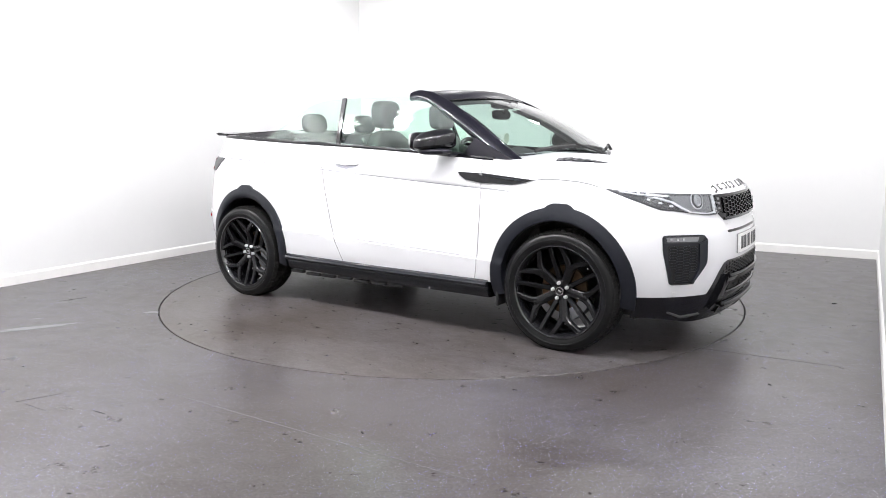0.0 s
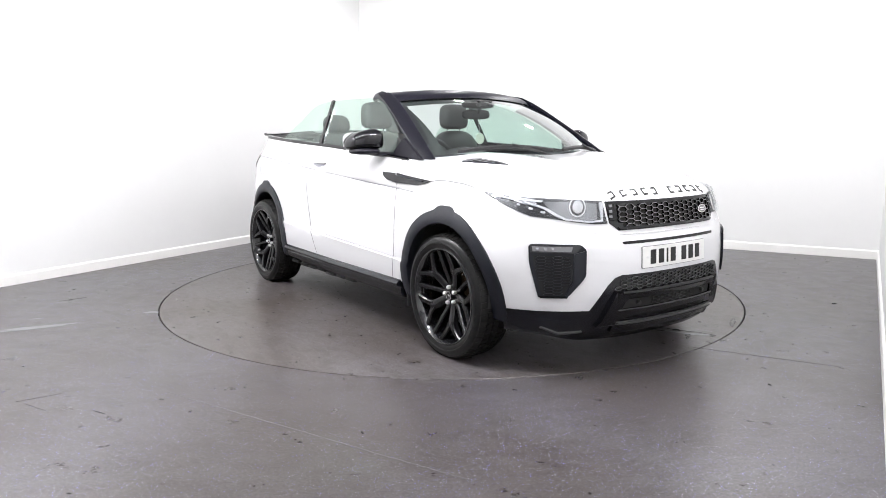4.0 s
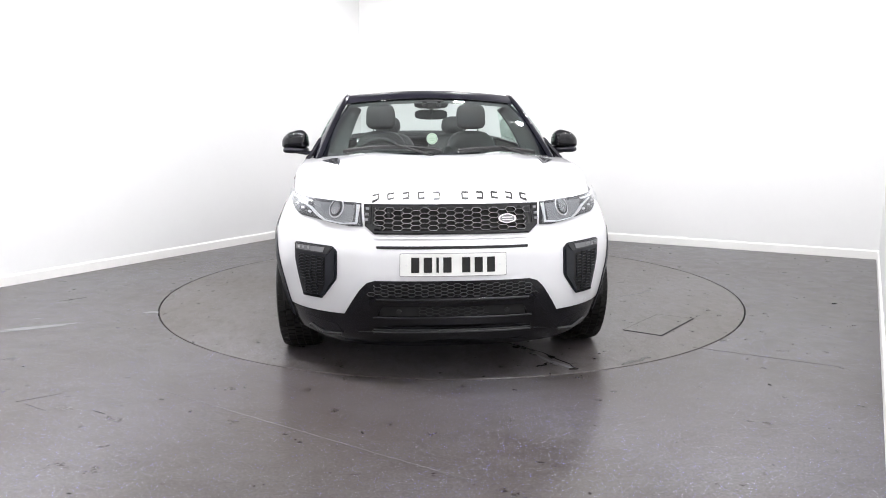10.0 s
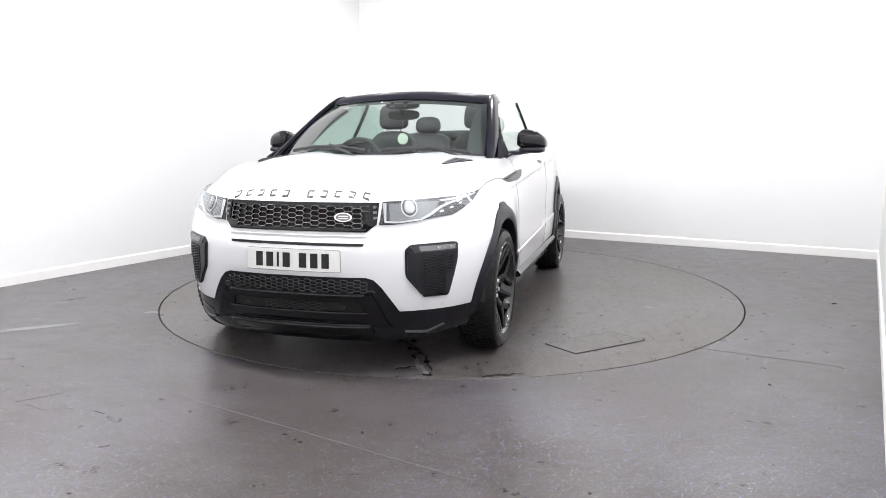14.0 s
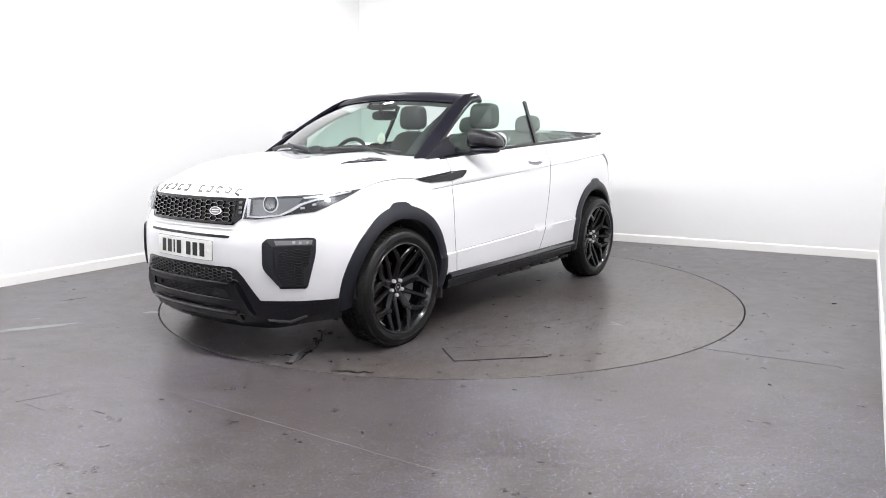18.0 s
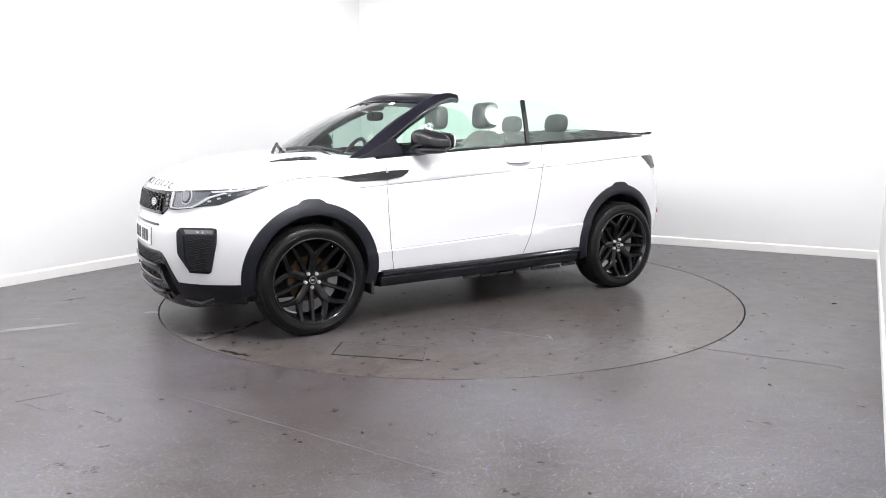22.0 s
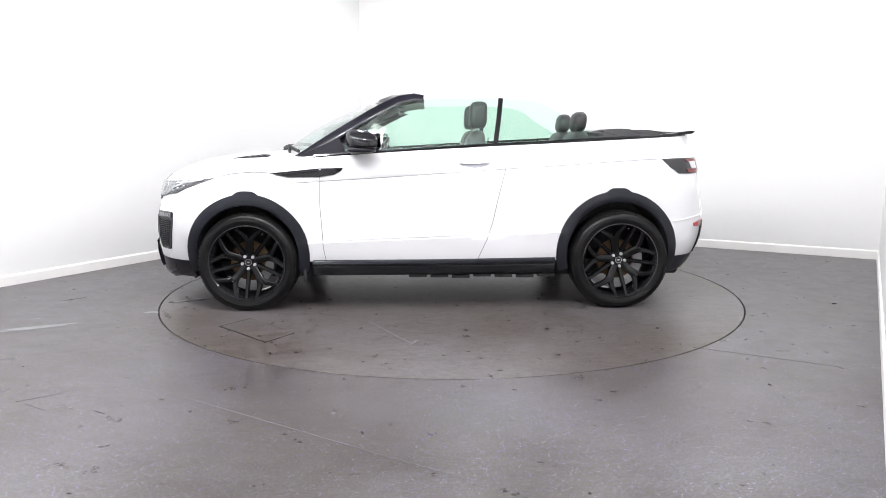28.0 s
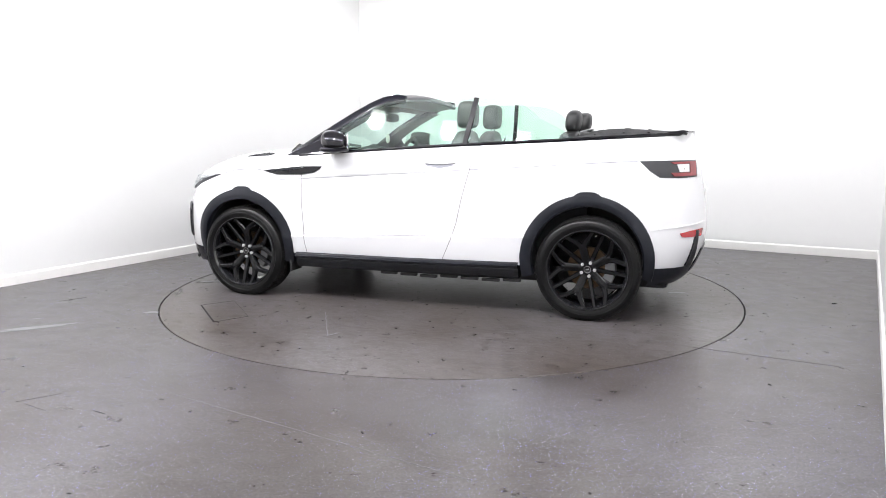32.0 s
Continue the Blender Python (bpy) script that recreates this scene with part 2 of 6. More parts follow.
# ---------- building helpers ----------
def mesh_of(name, verts, faces, mat, smooth=False):
    me = bpy.data.meshes.new(name)
    me.from_pydata([tuple(v) for v in verts], [], faces)
    me.materials.append(mat)
    me.validate()
    if smooth:
        me.polygons.foreach_set("use_smooth", [True] * len(me.polygons))
    me.update()
    return me


def finish(bm, name, mat, smooth=False):
    bmesh.ops.recalc_face_normals(bm, faces=bm.faces)
    me = bpy.data.meshes.new(name)
    bm.to_mesh(me)
    bm.free()
    me.materials.append(mat)
    if smooth:
        me.polygons.foreach_set("use_smooth", [True] * len(me.polygons))
    return me


def part(name, bm, mat, parent, label="", smooth=False):
    """One mesh object under a thing or under a part; bm is a bmesh or a mesh."""
    me = finish(bm, name, mat, smooth) if isinstance(bm, bmesh.types.BMesh) else bm
    ob = new(name, me)
    ob.parent = parent
    if label:
        ob["label"] = label
    return ob


def sharp(me, angle=35):
    """Smooth shading that keeps edges sharper than the angle."""
    me.polygons.foreach_set("use_smooth", [True] * len(me.polygons))
    bm = bmesh.new()
    bm.from_mesh(me)
    for e in bm.edges:
        if len(e.link_faces) == 2 and e.calc_face_angle(0) > radians(angle):
            e.smooth = False
    bm.to_mesh(me)
    bm.free()
    return me


def box_bm(center, size, bevel=0.0, seg=2, turn=None, bm=None):
    bm = bm or bmesh.new()
    m = Matrix.Translation(center) @ (turn.to_4x4() if turn else Matrix()) @ Matrix.Diagonal((*size, 1))
    made = bmesh.ops.create_cube(bm, size=1.0, matrix=m)
    if bevel:
        vs = set(made["verts"])
        es = [e for e in bm.edges if e.verts[0] in vs and e.verts[1] in vs]
        bmesh.ops.bevel(bm, geom=es, offset=bevel, segments=seg, affect="EDGES", profile=0.5)
    return bm


def lathe(profile, n=64, axis="y", center=(0, 0, 0), closed=False):
    """Verts and faces of a turned profile of (radius, along-axis) pairs."""
    vs, fs = [], []
    m = len(profile)
    for i in range(n):
        a = 2 * math.pi * i / n
        ca, sa = math.cos(a), math.sin(a)
        for r, h in profile:
            p = {"y": (r * ca, h, r * sa), "z": (r * ca, r * sa, h), "x": (h, r * ca, r * sa)}[axis]
            vs.append((p[0] + center[0], p[1] + center[1], p[2] + center[2]))
    for i in range(n):
        j = (i + 1) % n
        for k in range(m if closed else m - 1):
            l = (k + 1) % m
            fs.append((i * m + k, j * m + k, j * m + l, i * m + l))
    return vs, fs


def sweep(path, section, closed_path=False, up=Vector((0, 0, 1))):
    """A solid swept along a path of points; section: closed outline of (side, up) pairs, or a function of 0..1 that gives it."""
    path = [Vector(p) for p in path]
    n = len(path)
    vs, fs, k = [], [], None
    for i, p in enumerate(path):
        a = path[i - 1] if (i or closed_path) else path[i]
        b = path[(i + 1) % n] if (i < n - 1 or closed_path) else path[i]
        d = (b - a).normalized()
        s = d.cross(up)
        s = s.normalized() if s.length > 1e-5 else Vector((1, 0, 0))
        w = s.cross(d).normalized()
        sec = section(i / max(1, n - 1)) if callable(section) else section
        k = len(sec)
        vs += [p + s * x + w * y for x, y in sec]
    for i in range(n if closed_path else n - 1):
        j = (i + 1) % n
        for q in range(k):
            r = (q + 1) % k
            fs.append((i * k + q, i * k + r, j * k + r, j * k + q))
    if not closed_path:
        fs.append(tuple(reversed(range(k))))
        fs.append(tuple((n - 1) * k + q for q in range(k)))
    return vs, fs


def oval(rx, ry, n=10, power=2.0):
    return [(rx * math.copysign(abs(math.cos(t)) ** (2 / power), math.cos(t)), ry * math.copysign(abs(math.sin(t)) ** (2 / power), math.sin(t)))
            for t in [2 * math.pi * (i + 0.5) / n for i in range(n)]]


def curve_of(xs, ys):
    """A smooth interpolation through a few knots."""
    xs, ys = np.array(xs, float), np.array(ys, float)
    d = np.gradient(ys, xs)

    def f(x):
        x = min(max(x, xs[0]), xs[-1])
        i = min(max(int(np.searchsorted(xs, x)) - 1, 0), len(xs) - 2)
        h = xs[i + 1] - xs[i]
        t = (x - xs[i]) / h
        return float((2 * t**3 - 3 * t**2 + 1) * ys[i] + (t**3 - 2 * t**2 + t) * h * d[i] + (3 * t**2 - 2 * t**3) * ys[i + 1] + (t**3 - t**2) * h * d[i + 1])
    return f


def bar(name, verts, faces, mat, parent, label="", smooth=True):
    return part(name, sharp(mesh_of(name, verts, faces, mat)) if smooth else mesh_of(name, verts, faces, mat), mat, parent, label)


# ---------- the room ----------
TABLE_R = 2.249
TABLE_AT = Vector((0.003, 0.022, 0))


def wall(name, a, b, label):
    """A wall from a to b in room coordinates, its inner face on that line."""
    pa, pb = room(*a), room(*b)
    d = (pb - pa).normalized()
    out = Vector((d.y, -d.x, 0)) * -1
    mid = (pa + pb) / 2 + out * 0.1 + Vector((0, 0, ROOM_H / 2))
    turn = Matrix.Rotation(math.atan2(d.y, d.x), 3, "Z")
    w = tagged(new(name, finish(box_bm(mid, ((pb - pa).length + 0.4, 0.2, ROOM_H), turn=turn), name, M_WALL)), label, "wall", kind="structure")
    # skirting with a bevelled top
    vs, fs = [], []
    for p in (pa, pb):
        for o, z in ((0.0, 0.0), (-0.016, 0.0), (-0.016, 0.078), (-0.010, 0.088), (-0.004, 0.092), (0.0, 0.092)):
            vs.append(p + out * (o - 0.002) + Vector((0, 0, z)))
    for q in range(6):
        fs.append((q, (q + 1) % 6, 6 + (q + 1) % 6, 6 + q))
    fs += [(5, 4, 3, 2, 1, 0), (6, 7, 8, 9, 10, 11)]
    bm = bmesh.new()
    bm.from_mesh(mesh_of("s", vs, fs, M_BOARD))
    tagged(new("baseboard", finish(bm, "baseboard", M_BOARD)), "white gloss skirting board along the wall", "skirting", kind="structure")
    return w


def build_room():
    wall("wall_left", (0, -ROOM_V), (0, 0), "plain white painted wall meeting a grey floor")
    wall("wall_back", (0, 0), (ROOM_U, 0), "plain white painted back wall")
    wall("wall_right", (ROOM_U, 0), (ROOM_U - 0.165, -ROOM_V), "plain white painted side wall")
    wall("wall_front", (ROOM_U - 0.165, -ROOM_V), (0, -ROOM_V), "plain white painted wall behind the viewer")
    c = room(ROOM_U / 2, -ROOM_V / 2, ROOM_H + 0.06)
    turn = Matrix.Rotation(radians(TURN), 3, "Z")
    tagged(new("ceiling", finish(box_bm(c, (ROOM_U + 1.0, ROOM_V + 0.4, 0.12), turn=turn), "ceiling", M_CEIL)), "plain dark grey ceiling with small lamps", "ceiling", kind="structure")
    # floor with the round opening of the turntable
    n = 256
    vs, fs = [], []
    corners = [p - TABLE_AT for p in (room(-0.2, -ROOM_V - 0.2), room(ROOM_U + 0.45, -ROOM_V - 0.2), room(ROOM_U + 0.45, 0.2), room(-0.2, 0.2))]
    for i in range(n):
        a = 2 * math.pi * i / n
        d = Vector((math.cos(a), math.sin(a), 0))
        best = 1e9
        for k in range(4):
            p, q = corners[k], corners[(k + 1) % 4]
            e = q - p
            den = d.x * e.y - d.y * e.x
            if abs(den) > 1e-9:
                s = (p.x * e.y - p.y * e.x) / den
                w = (p.x * d.y - p.y * d.x) / den
                if s > 0 and -1e-6 <= w <= 1 + 1e-6:
                    best = min(best, s)
        vs += [d * (TABLE_R + 0.006), d * (TABLE_R + 0.006) + Vector((0, 0, -0.05)), d * best]
    for i in range(n):
        j = (i + 1) % n
        fs += [(i * 3, i * 3 + 2, j * 3 + 2, j * 3), (i * 3 + 1, i * 3, j * 3, j * 3 + 1)]
    # the four corners beyond the last spokes
    base = len(vs)
    vs += corners
    for k, p in enumerate(corners):
        i = int(math.floor((math.atan2(p.y, p.x) % (2 * math.pi)) / (2 * math.pi) * n)) % n
        fs.append((i * 3 + 2, base + k, ((i + 1) % n) * 3 + 2))
    vs = [p + TABLE_AT for p in vs]
    tagged(new("floor", mesh_of("floor", vs, fs, M_FLOOR)), "grey flaked vinyl floor with scuffs and faint seams", "floor", kind="structure")
    bm = box_bm(room(ROOM_U / 2, -ROOM_V / 2, -0.11), (ROOM_U + 0.4, ROOM_V + 0.4, 0.1), turn=turn)
    tagged(new("floor_slab", finish(bm, "floor_slab", M_PIT)), "dark slab under the turntable gap", "floor", kind="structure")
    # lamps; the four added fill lamps get the same fixture
    first = None
    for u, v, power in LAMPS:
        m = Matrix.Translation(room(u, v, ROOM_H)) @ Euler((0, 0, radians(TURN))).to_matrix().to_4x4()
        if first is None:
            first = tagged(new("ceiling_light"), "small square white panel light on the ceiling", "ceiling light", "ceiling lights")
            bm = box_bm((0, 0, -0.03), (LAMP_SIZE + 0.05, LAMP_SIZE + 0.05, 0.06), 0.006)
            part("housing", bm, M_WHITE, first)
            bm = box_bm((0, 0, -0.08), (LAMP_SIZE, LAMP_SIZE, 0.04), 0.012)
            part("diffuser", bm, M_TUBE, first, "glowing white diffuser")
            first.matrix_basis = m
        else:
            copy_thing(first, m)
    # round fitting high in the far corner
    p = Vector((-0.67, 3.9, 0))
    f = tagged(new("round_ceiling_light"), "small round grey fitting hanging near the far corner", "ceiling light")
    f.location = (p.x, p.y, ROOM_H)
    vs, fs = lathe([(0.0, -0.27), (0.07, -0.265), (0.10, -0.25), (0.10, -0.22), (0.07, -0.21), (0.0, -0.21)], 40, "z")
    bar("shade", vs, fs, M_STEEL, f)
    vs, fs = lathe([(0.0, -0.20), (0.012, -0.20), (0.012, 0.0), (0.0, 0.0)], 12, "z")
    bar("stem", vs, fs, M_WHITE, f)


build_room()

# ---------- the turntable ----------
table = tagged(new("turntable"), "round floor-level turntable covered in worn grey vinyl", "turntable")


def build_table():
    n = 192
    vs = [(0, 0, 0)]
    for r, z in ((0.75, 0), (1.5, 0), (TABLE_R - 0.006, 0), (TABLE_R - 0.004, -0.002), (TABLE_R - 0.004, -0.05)):
        vs += [(r * math.cos(2 * math.pi * i / n), r * math.sin(2 * math.pi * i / n), z) for i in range(n)]
    fs = [(0, 1 + i, 1 + (i + 1) % n) for i in range(n)]
    for k in range(4):
        fs += [(1 + k * n + i, 1 + (k + 1) * n + i, 1 + (k + 1) * n + (i + 1) % n, 1 + k * n + (i + 1) % n) for i in range(n)]
    part("deck", mesh_of("deck", vs, fs, M_TABLE), M_TABLE, table)


build_table()

# ---------- the car: x forward, y to its left, ground at 0 ----------
OFF = (0.136, -0.186, 0.0)
car = tagged(new("car"), "white two-door convertible off-road car with open roof and black wheels", "car")


def cpart(name, me, mat, label="", parent=None, smooth=True):
    """A part of the car, in the car's own measures."""
    ob = part(name, sharp(me) if (smooth and isinstance(me, bpy.types.Mesh)) else me, mat, parent or car, label)
    if parent is None:
        ob.location = OFF
    return ob


NF, NR, XF, XR = 2.6, 3.6, 1.3, -1.2
F_REACH = curve_of([0.12, 0.16, 0.22, 0.32, 0.46, 0.60, 0.68, 0.76, 0.80, 0.86, 0.90, 0.95, 1.00, 1.08], [0.66, 0.76, 0.82, 0.850, 0.868, 0.868, 0.860, 0.832, 0.822, 0.812, 0.798, 0.75, 0.66, 0.45])
R_REACH = curve_of([0.20, 0.24, 0.36, 0.46, 0.62, 0.70, 0.91, 1.05, 1.17, 1.26], [0.70, 0.76, 0.84, 0.882, 0.900, 0.892, 0.857, 0.832, 0.798, 0.782])
WIDTH = curve_of([0.12, 0.20, 0.34, 0.50, 0.70, 0.85, 0.95, 1.00, 1.05, 1.10, 1.16, 1.26], [0.80, 0.86, 0.912, 0.925, 0.922, 0.915, 0.902, 0.893, 0.87, 0.838, 0.808, 0.775])
TAPER = curve_of([0.4, 0.7, 1.16, 1.58, 2.1], [0.0, 0.004, 0.028, 0.062, 0.10])
LINE_LOW = curve_of([-1.6, -0.93, 0.05, 0.82, 1.8], [0.57, 0.55, 0.51, 0.485, 0.45])
LINE_HIGH = curve_of([-1.9, -1.63, -0.75, 0.05, 1.01, 1.5], [1.07, 1.06, 1.01, 0.96, 0.90, 0.86])
BELT = curve_of([-2.05, -1.73, -0.94, -0.41, 0.05, 0.84, 1.1, 1.3, 1.5, 1.6, 1.7, 1.88, 2.0, 2.07, 2.12],
                [1.245, 1.23, 1.19, 1.165, 1.14, 1.088, 1.066, 1.04, 0.990, 0.955, 0.934, 0.913, 0.902, 0.898, 0.896])
ARCH_F, ARCH_R = (1.328, 0.386, 0.438), (-1.318, 0.392, 0.442)


def smooth_step(e0, e1, x):
    t = min(1, max(0, (x - e0) / (e1 - e0)))
    return t * t * (3 - 2 * t)


def half_width(x, z):
    w = WIDTH(z) - TAPER(x) * smooth_step(0.70, 0.95, z) - 0.03 * smooth_step(-0.85, -1.55, x)
    if x > 0.7:
        tall = smooth_step(0.28, 0.62, z) * smooth_step(0.98, 0.84, z)
        w += tall * (0.020 * smooth_step(0.78, 1.08, x) + 0.018 * smooth_step(1.42, 1.70, x)) * smooth_step(2.0, 1.76, x)
    if -1.9 < x < 1.5:
        fade = smooth_step(1.25, 0.95, x) * smooth_step(-1.85, -1.5, x)
        d = LINE_LOW(x) - z
        w += fade * 0.010 * (smooth_step(-0.004, 0.006, d) * math.exp(-max(0, d) * 12))
        w -= fade * 0.006 * math.exp(-abs(z - LINE_LOW(x) - 0.09) * 10)
        d = z - LINE_HIGH(x)
        w += fade * 0.008 * smooth_step(-0.002, 0.008, d) * math.exp(-max(0, d) * 9)
    return w


def front_pt(psi, z):
    """The front's skin at the heading psi (radians from straight ahead) and height z."""
    a, x = F_REACH(z), 1.8
    c, s = abs(math.cos(psi)), abs(math.sin(psi))
    for _ in range(4):
        b = half_width(x, z)
        r = ((c / a) ** NF + (s / b) ** NF) ** (-1 / NF)
        x = XF + r * c
    return Vector((x, math.copysign(r * s, psi), z))


def rear_pt(psi, z):
    a, x = R_REACH(z), -1.7
    c, s = abs(math.cos(psi)), abs(math.sin(psi))
    for _ in range(3):
        b = half_width(x, z)
        r = ((c / a) ** NR + (s / b) ** NR) ** (-1 / NR)
        x = XR - r * c
    return Vector((x, math.copysign(r * s, psi), z))


def side_pt(x, z, side=1):
    w = half_width(x, z)
    if x > XF:
        w *= max(0, 1 - ((x - XF) / F_REACH(z)) ** NF) ** (1 / NF)
    elif x < XR:
        w *= max(0, 1 - ((XR - x) / R_REACH(z)) ** NR) ** (1 / NR)
    return Vector((x, side * w, z))


def lifted(f, u, v, off, eu=0.004, ev=0.004):
    """f(u, v), lifted off the skin along its outward normal."""
    p = f(u, v)
    n = (f(u + eu, v) - f(u - eu, v)).cross(f(u, v + ev) - f(u, v - ev))
    n.normalize()
    if n.dot(p - Vector((0.85 * p.x if abs(p.x) > 1.3 else p.x, 0, 0.55))) < 0:
        n = -n
    return p + n * off


def shell(poly, f, off=0.004, depth=0.012, step=0.05, bevel=0.0):
    """A thin solid that lies on the skin f(u, v): an outline in (u, v), raised by off, going down by depth."""
    bm = bmesh.new()
    bm.faces.new([bm.verts.new((u, v, 0)) for u, v in poly])
    us, vs = [p[0] for p in poly], [p[1] for p in poly]
    for lo, hi, no in ((min(us), max(us), (1, 0, 0)), (min(vs), max(vs), (0, 1, 0))):
        k = max(1, int((hi - lo) / step))
        for i in range(1, k):
            at = lo + (hi - lo) * i / k
            bmesh.ops.bisect_plane(bm, geom=bm.verts[:] + bm.edges[:] + bm.faces[:], plane_co=(no[0] * at, no[1] * at, 0), plane_no=no)
    bmesh.ops.triangulate(bm, faces=[fc for fc in bm.faces if len(fc.verts) > 4])
    ret = bmesh.ops.extrude_face_region(bm, geom=bm.faces[:])
    low = [g for g in ret["geom"] if isinstance(g, bmesh.types.BMVert)]
    for v in low:
        u, w = v.co.x, v.co.y
        v.co = lifted(f, u, w, off)
    lowset = set(low)
    for v in bm.verts:
        if v not in lowset:
            v.co = lifted(f, v.co.x, v.co.y, off - depth)
    if bevel:
        top = {fc for fc in bm.faces if all(v in lowset for v in fc.verts)}
        rim = [e for e in bm.edges if len(e.link_faces) == 2 and sum(fc in top for fc in e.link_faces) == 1]
        bmesh.ops.bevel(bm, geom=rim, offset=bevel, segments=3, affect="EDGES", profile=0.5, clamp_overlap=True)
    return bm


def line_on(path, f, width, off=0.002, depth=0.006, n=24):
    """A narrow strip that follows a path of (u, v) on the skin f."""
    pts = [Vector((*p, 0)) for p in path]
    fine = []
    for a, b in zip(pts, pts[1:]):
        k = max(1, int(n / max(1, len(pts) - 1)))
        fine += [a.lerp(b, i / k) for i in range(k)]
    fine.append(pts[-1])
    vs, fs = [], []
    for i, p in enumerate(fine):
        a, b = fine[max(0, i - 1)], fine[min(len(fine) - 1, i + 1)]
        p0 = f(p.x, p.y)
        d = f(b.x, b.y) - f(a.x, a.y)
        top = lifted(f, p.x, p.y, off)
        nrm = (top - p0).normalized()
        s = d.cross(nrm).normalized() * width / 2
        vs += [top - s, top + s, top + s - nrm * depth, top - s - nrm * depth]
    for i in range(len(fine) - 1):
        for q in range(4):
            r = (q + 1) % 4
            fs.append((i * 4 + q, i * 4 + r, i * 4 + 4 + r, i * 4 + 4 + q))
    e = (len(fine) - 1) * 4
    fs += [(3, 2, 1, 0), (e, e + 1, e + 2, e + 3)]
    return vs, fs


def arch_low(x):
    """The lower edge of the white skin at x."""
    for cx, cz, r in (ARCH_F, ARCH_R):
        r -= 0.02
        if abs(x - cx) < r:
            return max(0.345, cz + math.sqrt(r * r - (x - cx) ** 2))
    return 0.345


def door_seam_x(z):
    return -0.31 - (z - 0.36) * 0.305 if z > 0.36 else -0.31


def stations():
    """Columns of the left skin from the rear's middle to the front's: (kind, value, low edge)."""
    out = [("r", radians(a), 0.345) for a in np.linspace(0, 36, 16)]
    cx, cz, r = ARCH_R
    rr = r - 0.02
    th0 = math.asin((0.345 - cz) / rr)
    th = [math.pi - th0 - (math.pi - 2 * th0) * i / 32 for i in range(33)]
    xs = [cx + rr * math.cos(a) for a in th]
    zs = [cz + rr * math.sin(a) for a in th]
    x_end = xs[0]
    p0 = math.atan2(side_pt(x_end, 0.345).y, XR - x_end)
    out += [("r", a, 0.345) for a in np.linspace(radians(36), p0, 8)[1:-1]]
    for x, z in zip(xs, zs):
        out.append(("r", math.atan2(side_pt(x, z).y, XR - x), z) if x < XR else ("s", x, z))
    cx2, cz2, r2 = ARCH_F
    rr2 = r2 - 0.02
    th0 = math.asin((0.345 - cz2) / rr2)
    th = [math.pi - th0 - (math.pi - 2 * th0) * i / 32 for i in range(33)]
    xs2 = [cx2 + rr2 * math.cos(a) for a in th]
    zs2 = [cz2 + rr2 * math.sin(a) for a in th]
    a, b = xs[-1], xs2[0]
    k1, k2, k3 = 12, 28, 3
    out += [("s", x, 0.345) for x in np.linspace(a, -0.42, k1)[1:]]
    out += [("s", x, 0.345) for x in np.linspace(-0.42, 0.79, k2)[1:]]
    out += [("s", x, 0.345) for x in np.linspace(0.79, b, k3)[1:-1]]
    for x, z in zip(xs2, zs2):
        out.append(("f", math.atan2(side_pt(x, z).y, x - XF), z) if x > XF else ("s", x, z))
    p1 = out[-1][1]
    out += [("f", a2, 0.345) for a2 in np.linspace(p1, 0, 40)[1:]]
    return out


def column_pt(kind, val, z):
    if kind == "r":
        return rear_pt(val, z)
    if kind == "f":
        return front_pt(val, z)
    w = max(0, 1 - abs(val + 0.42) / 0.38)
    w = w * w * (3 - 2 * w)
    return side_pt(val + w * (door_seam_x(z) + 0.42), z)


def column(kind, val, low, top=None):
    x = column_pt(kind, val, 0.8).x
    hi = BELT(x) if top is None else top
    l1 = min(max(LINE_LOW(x), low + 0.02), hi - 0.1)
    l2 = min(max(LINE_HIGH(x), l1 + 0.05), hi - 0.03)
    zs = list(np.linspace(low, l1 - 0.005, 6)) + list(np.linspace(l1 + 0.004, l2 - 0.003, 12)) + list(np.linspace(l2 + 0.004, hi, 9))
    return [column_pt(kind, val, z) for z in zs]


def grid_faces(nc, nr, closed=False):
    return [(c * nr + r, ((c + 1) % nc) * nr + r, ((c + 1) % nc) * nr + r + 1, c * nr + r + 1)
            for c in range(nc if closed else nc - 1) for r in range(nr - 1)]


def mirrored(p):
    return Vector((p[0], -p[1], p[2]))


STATIONS = stations()


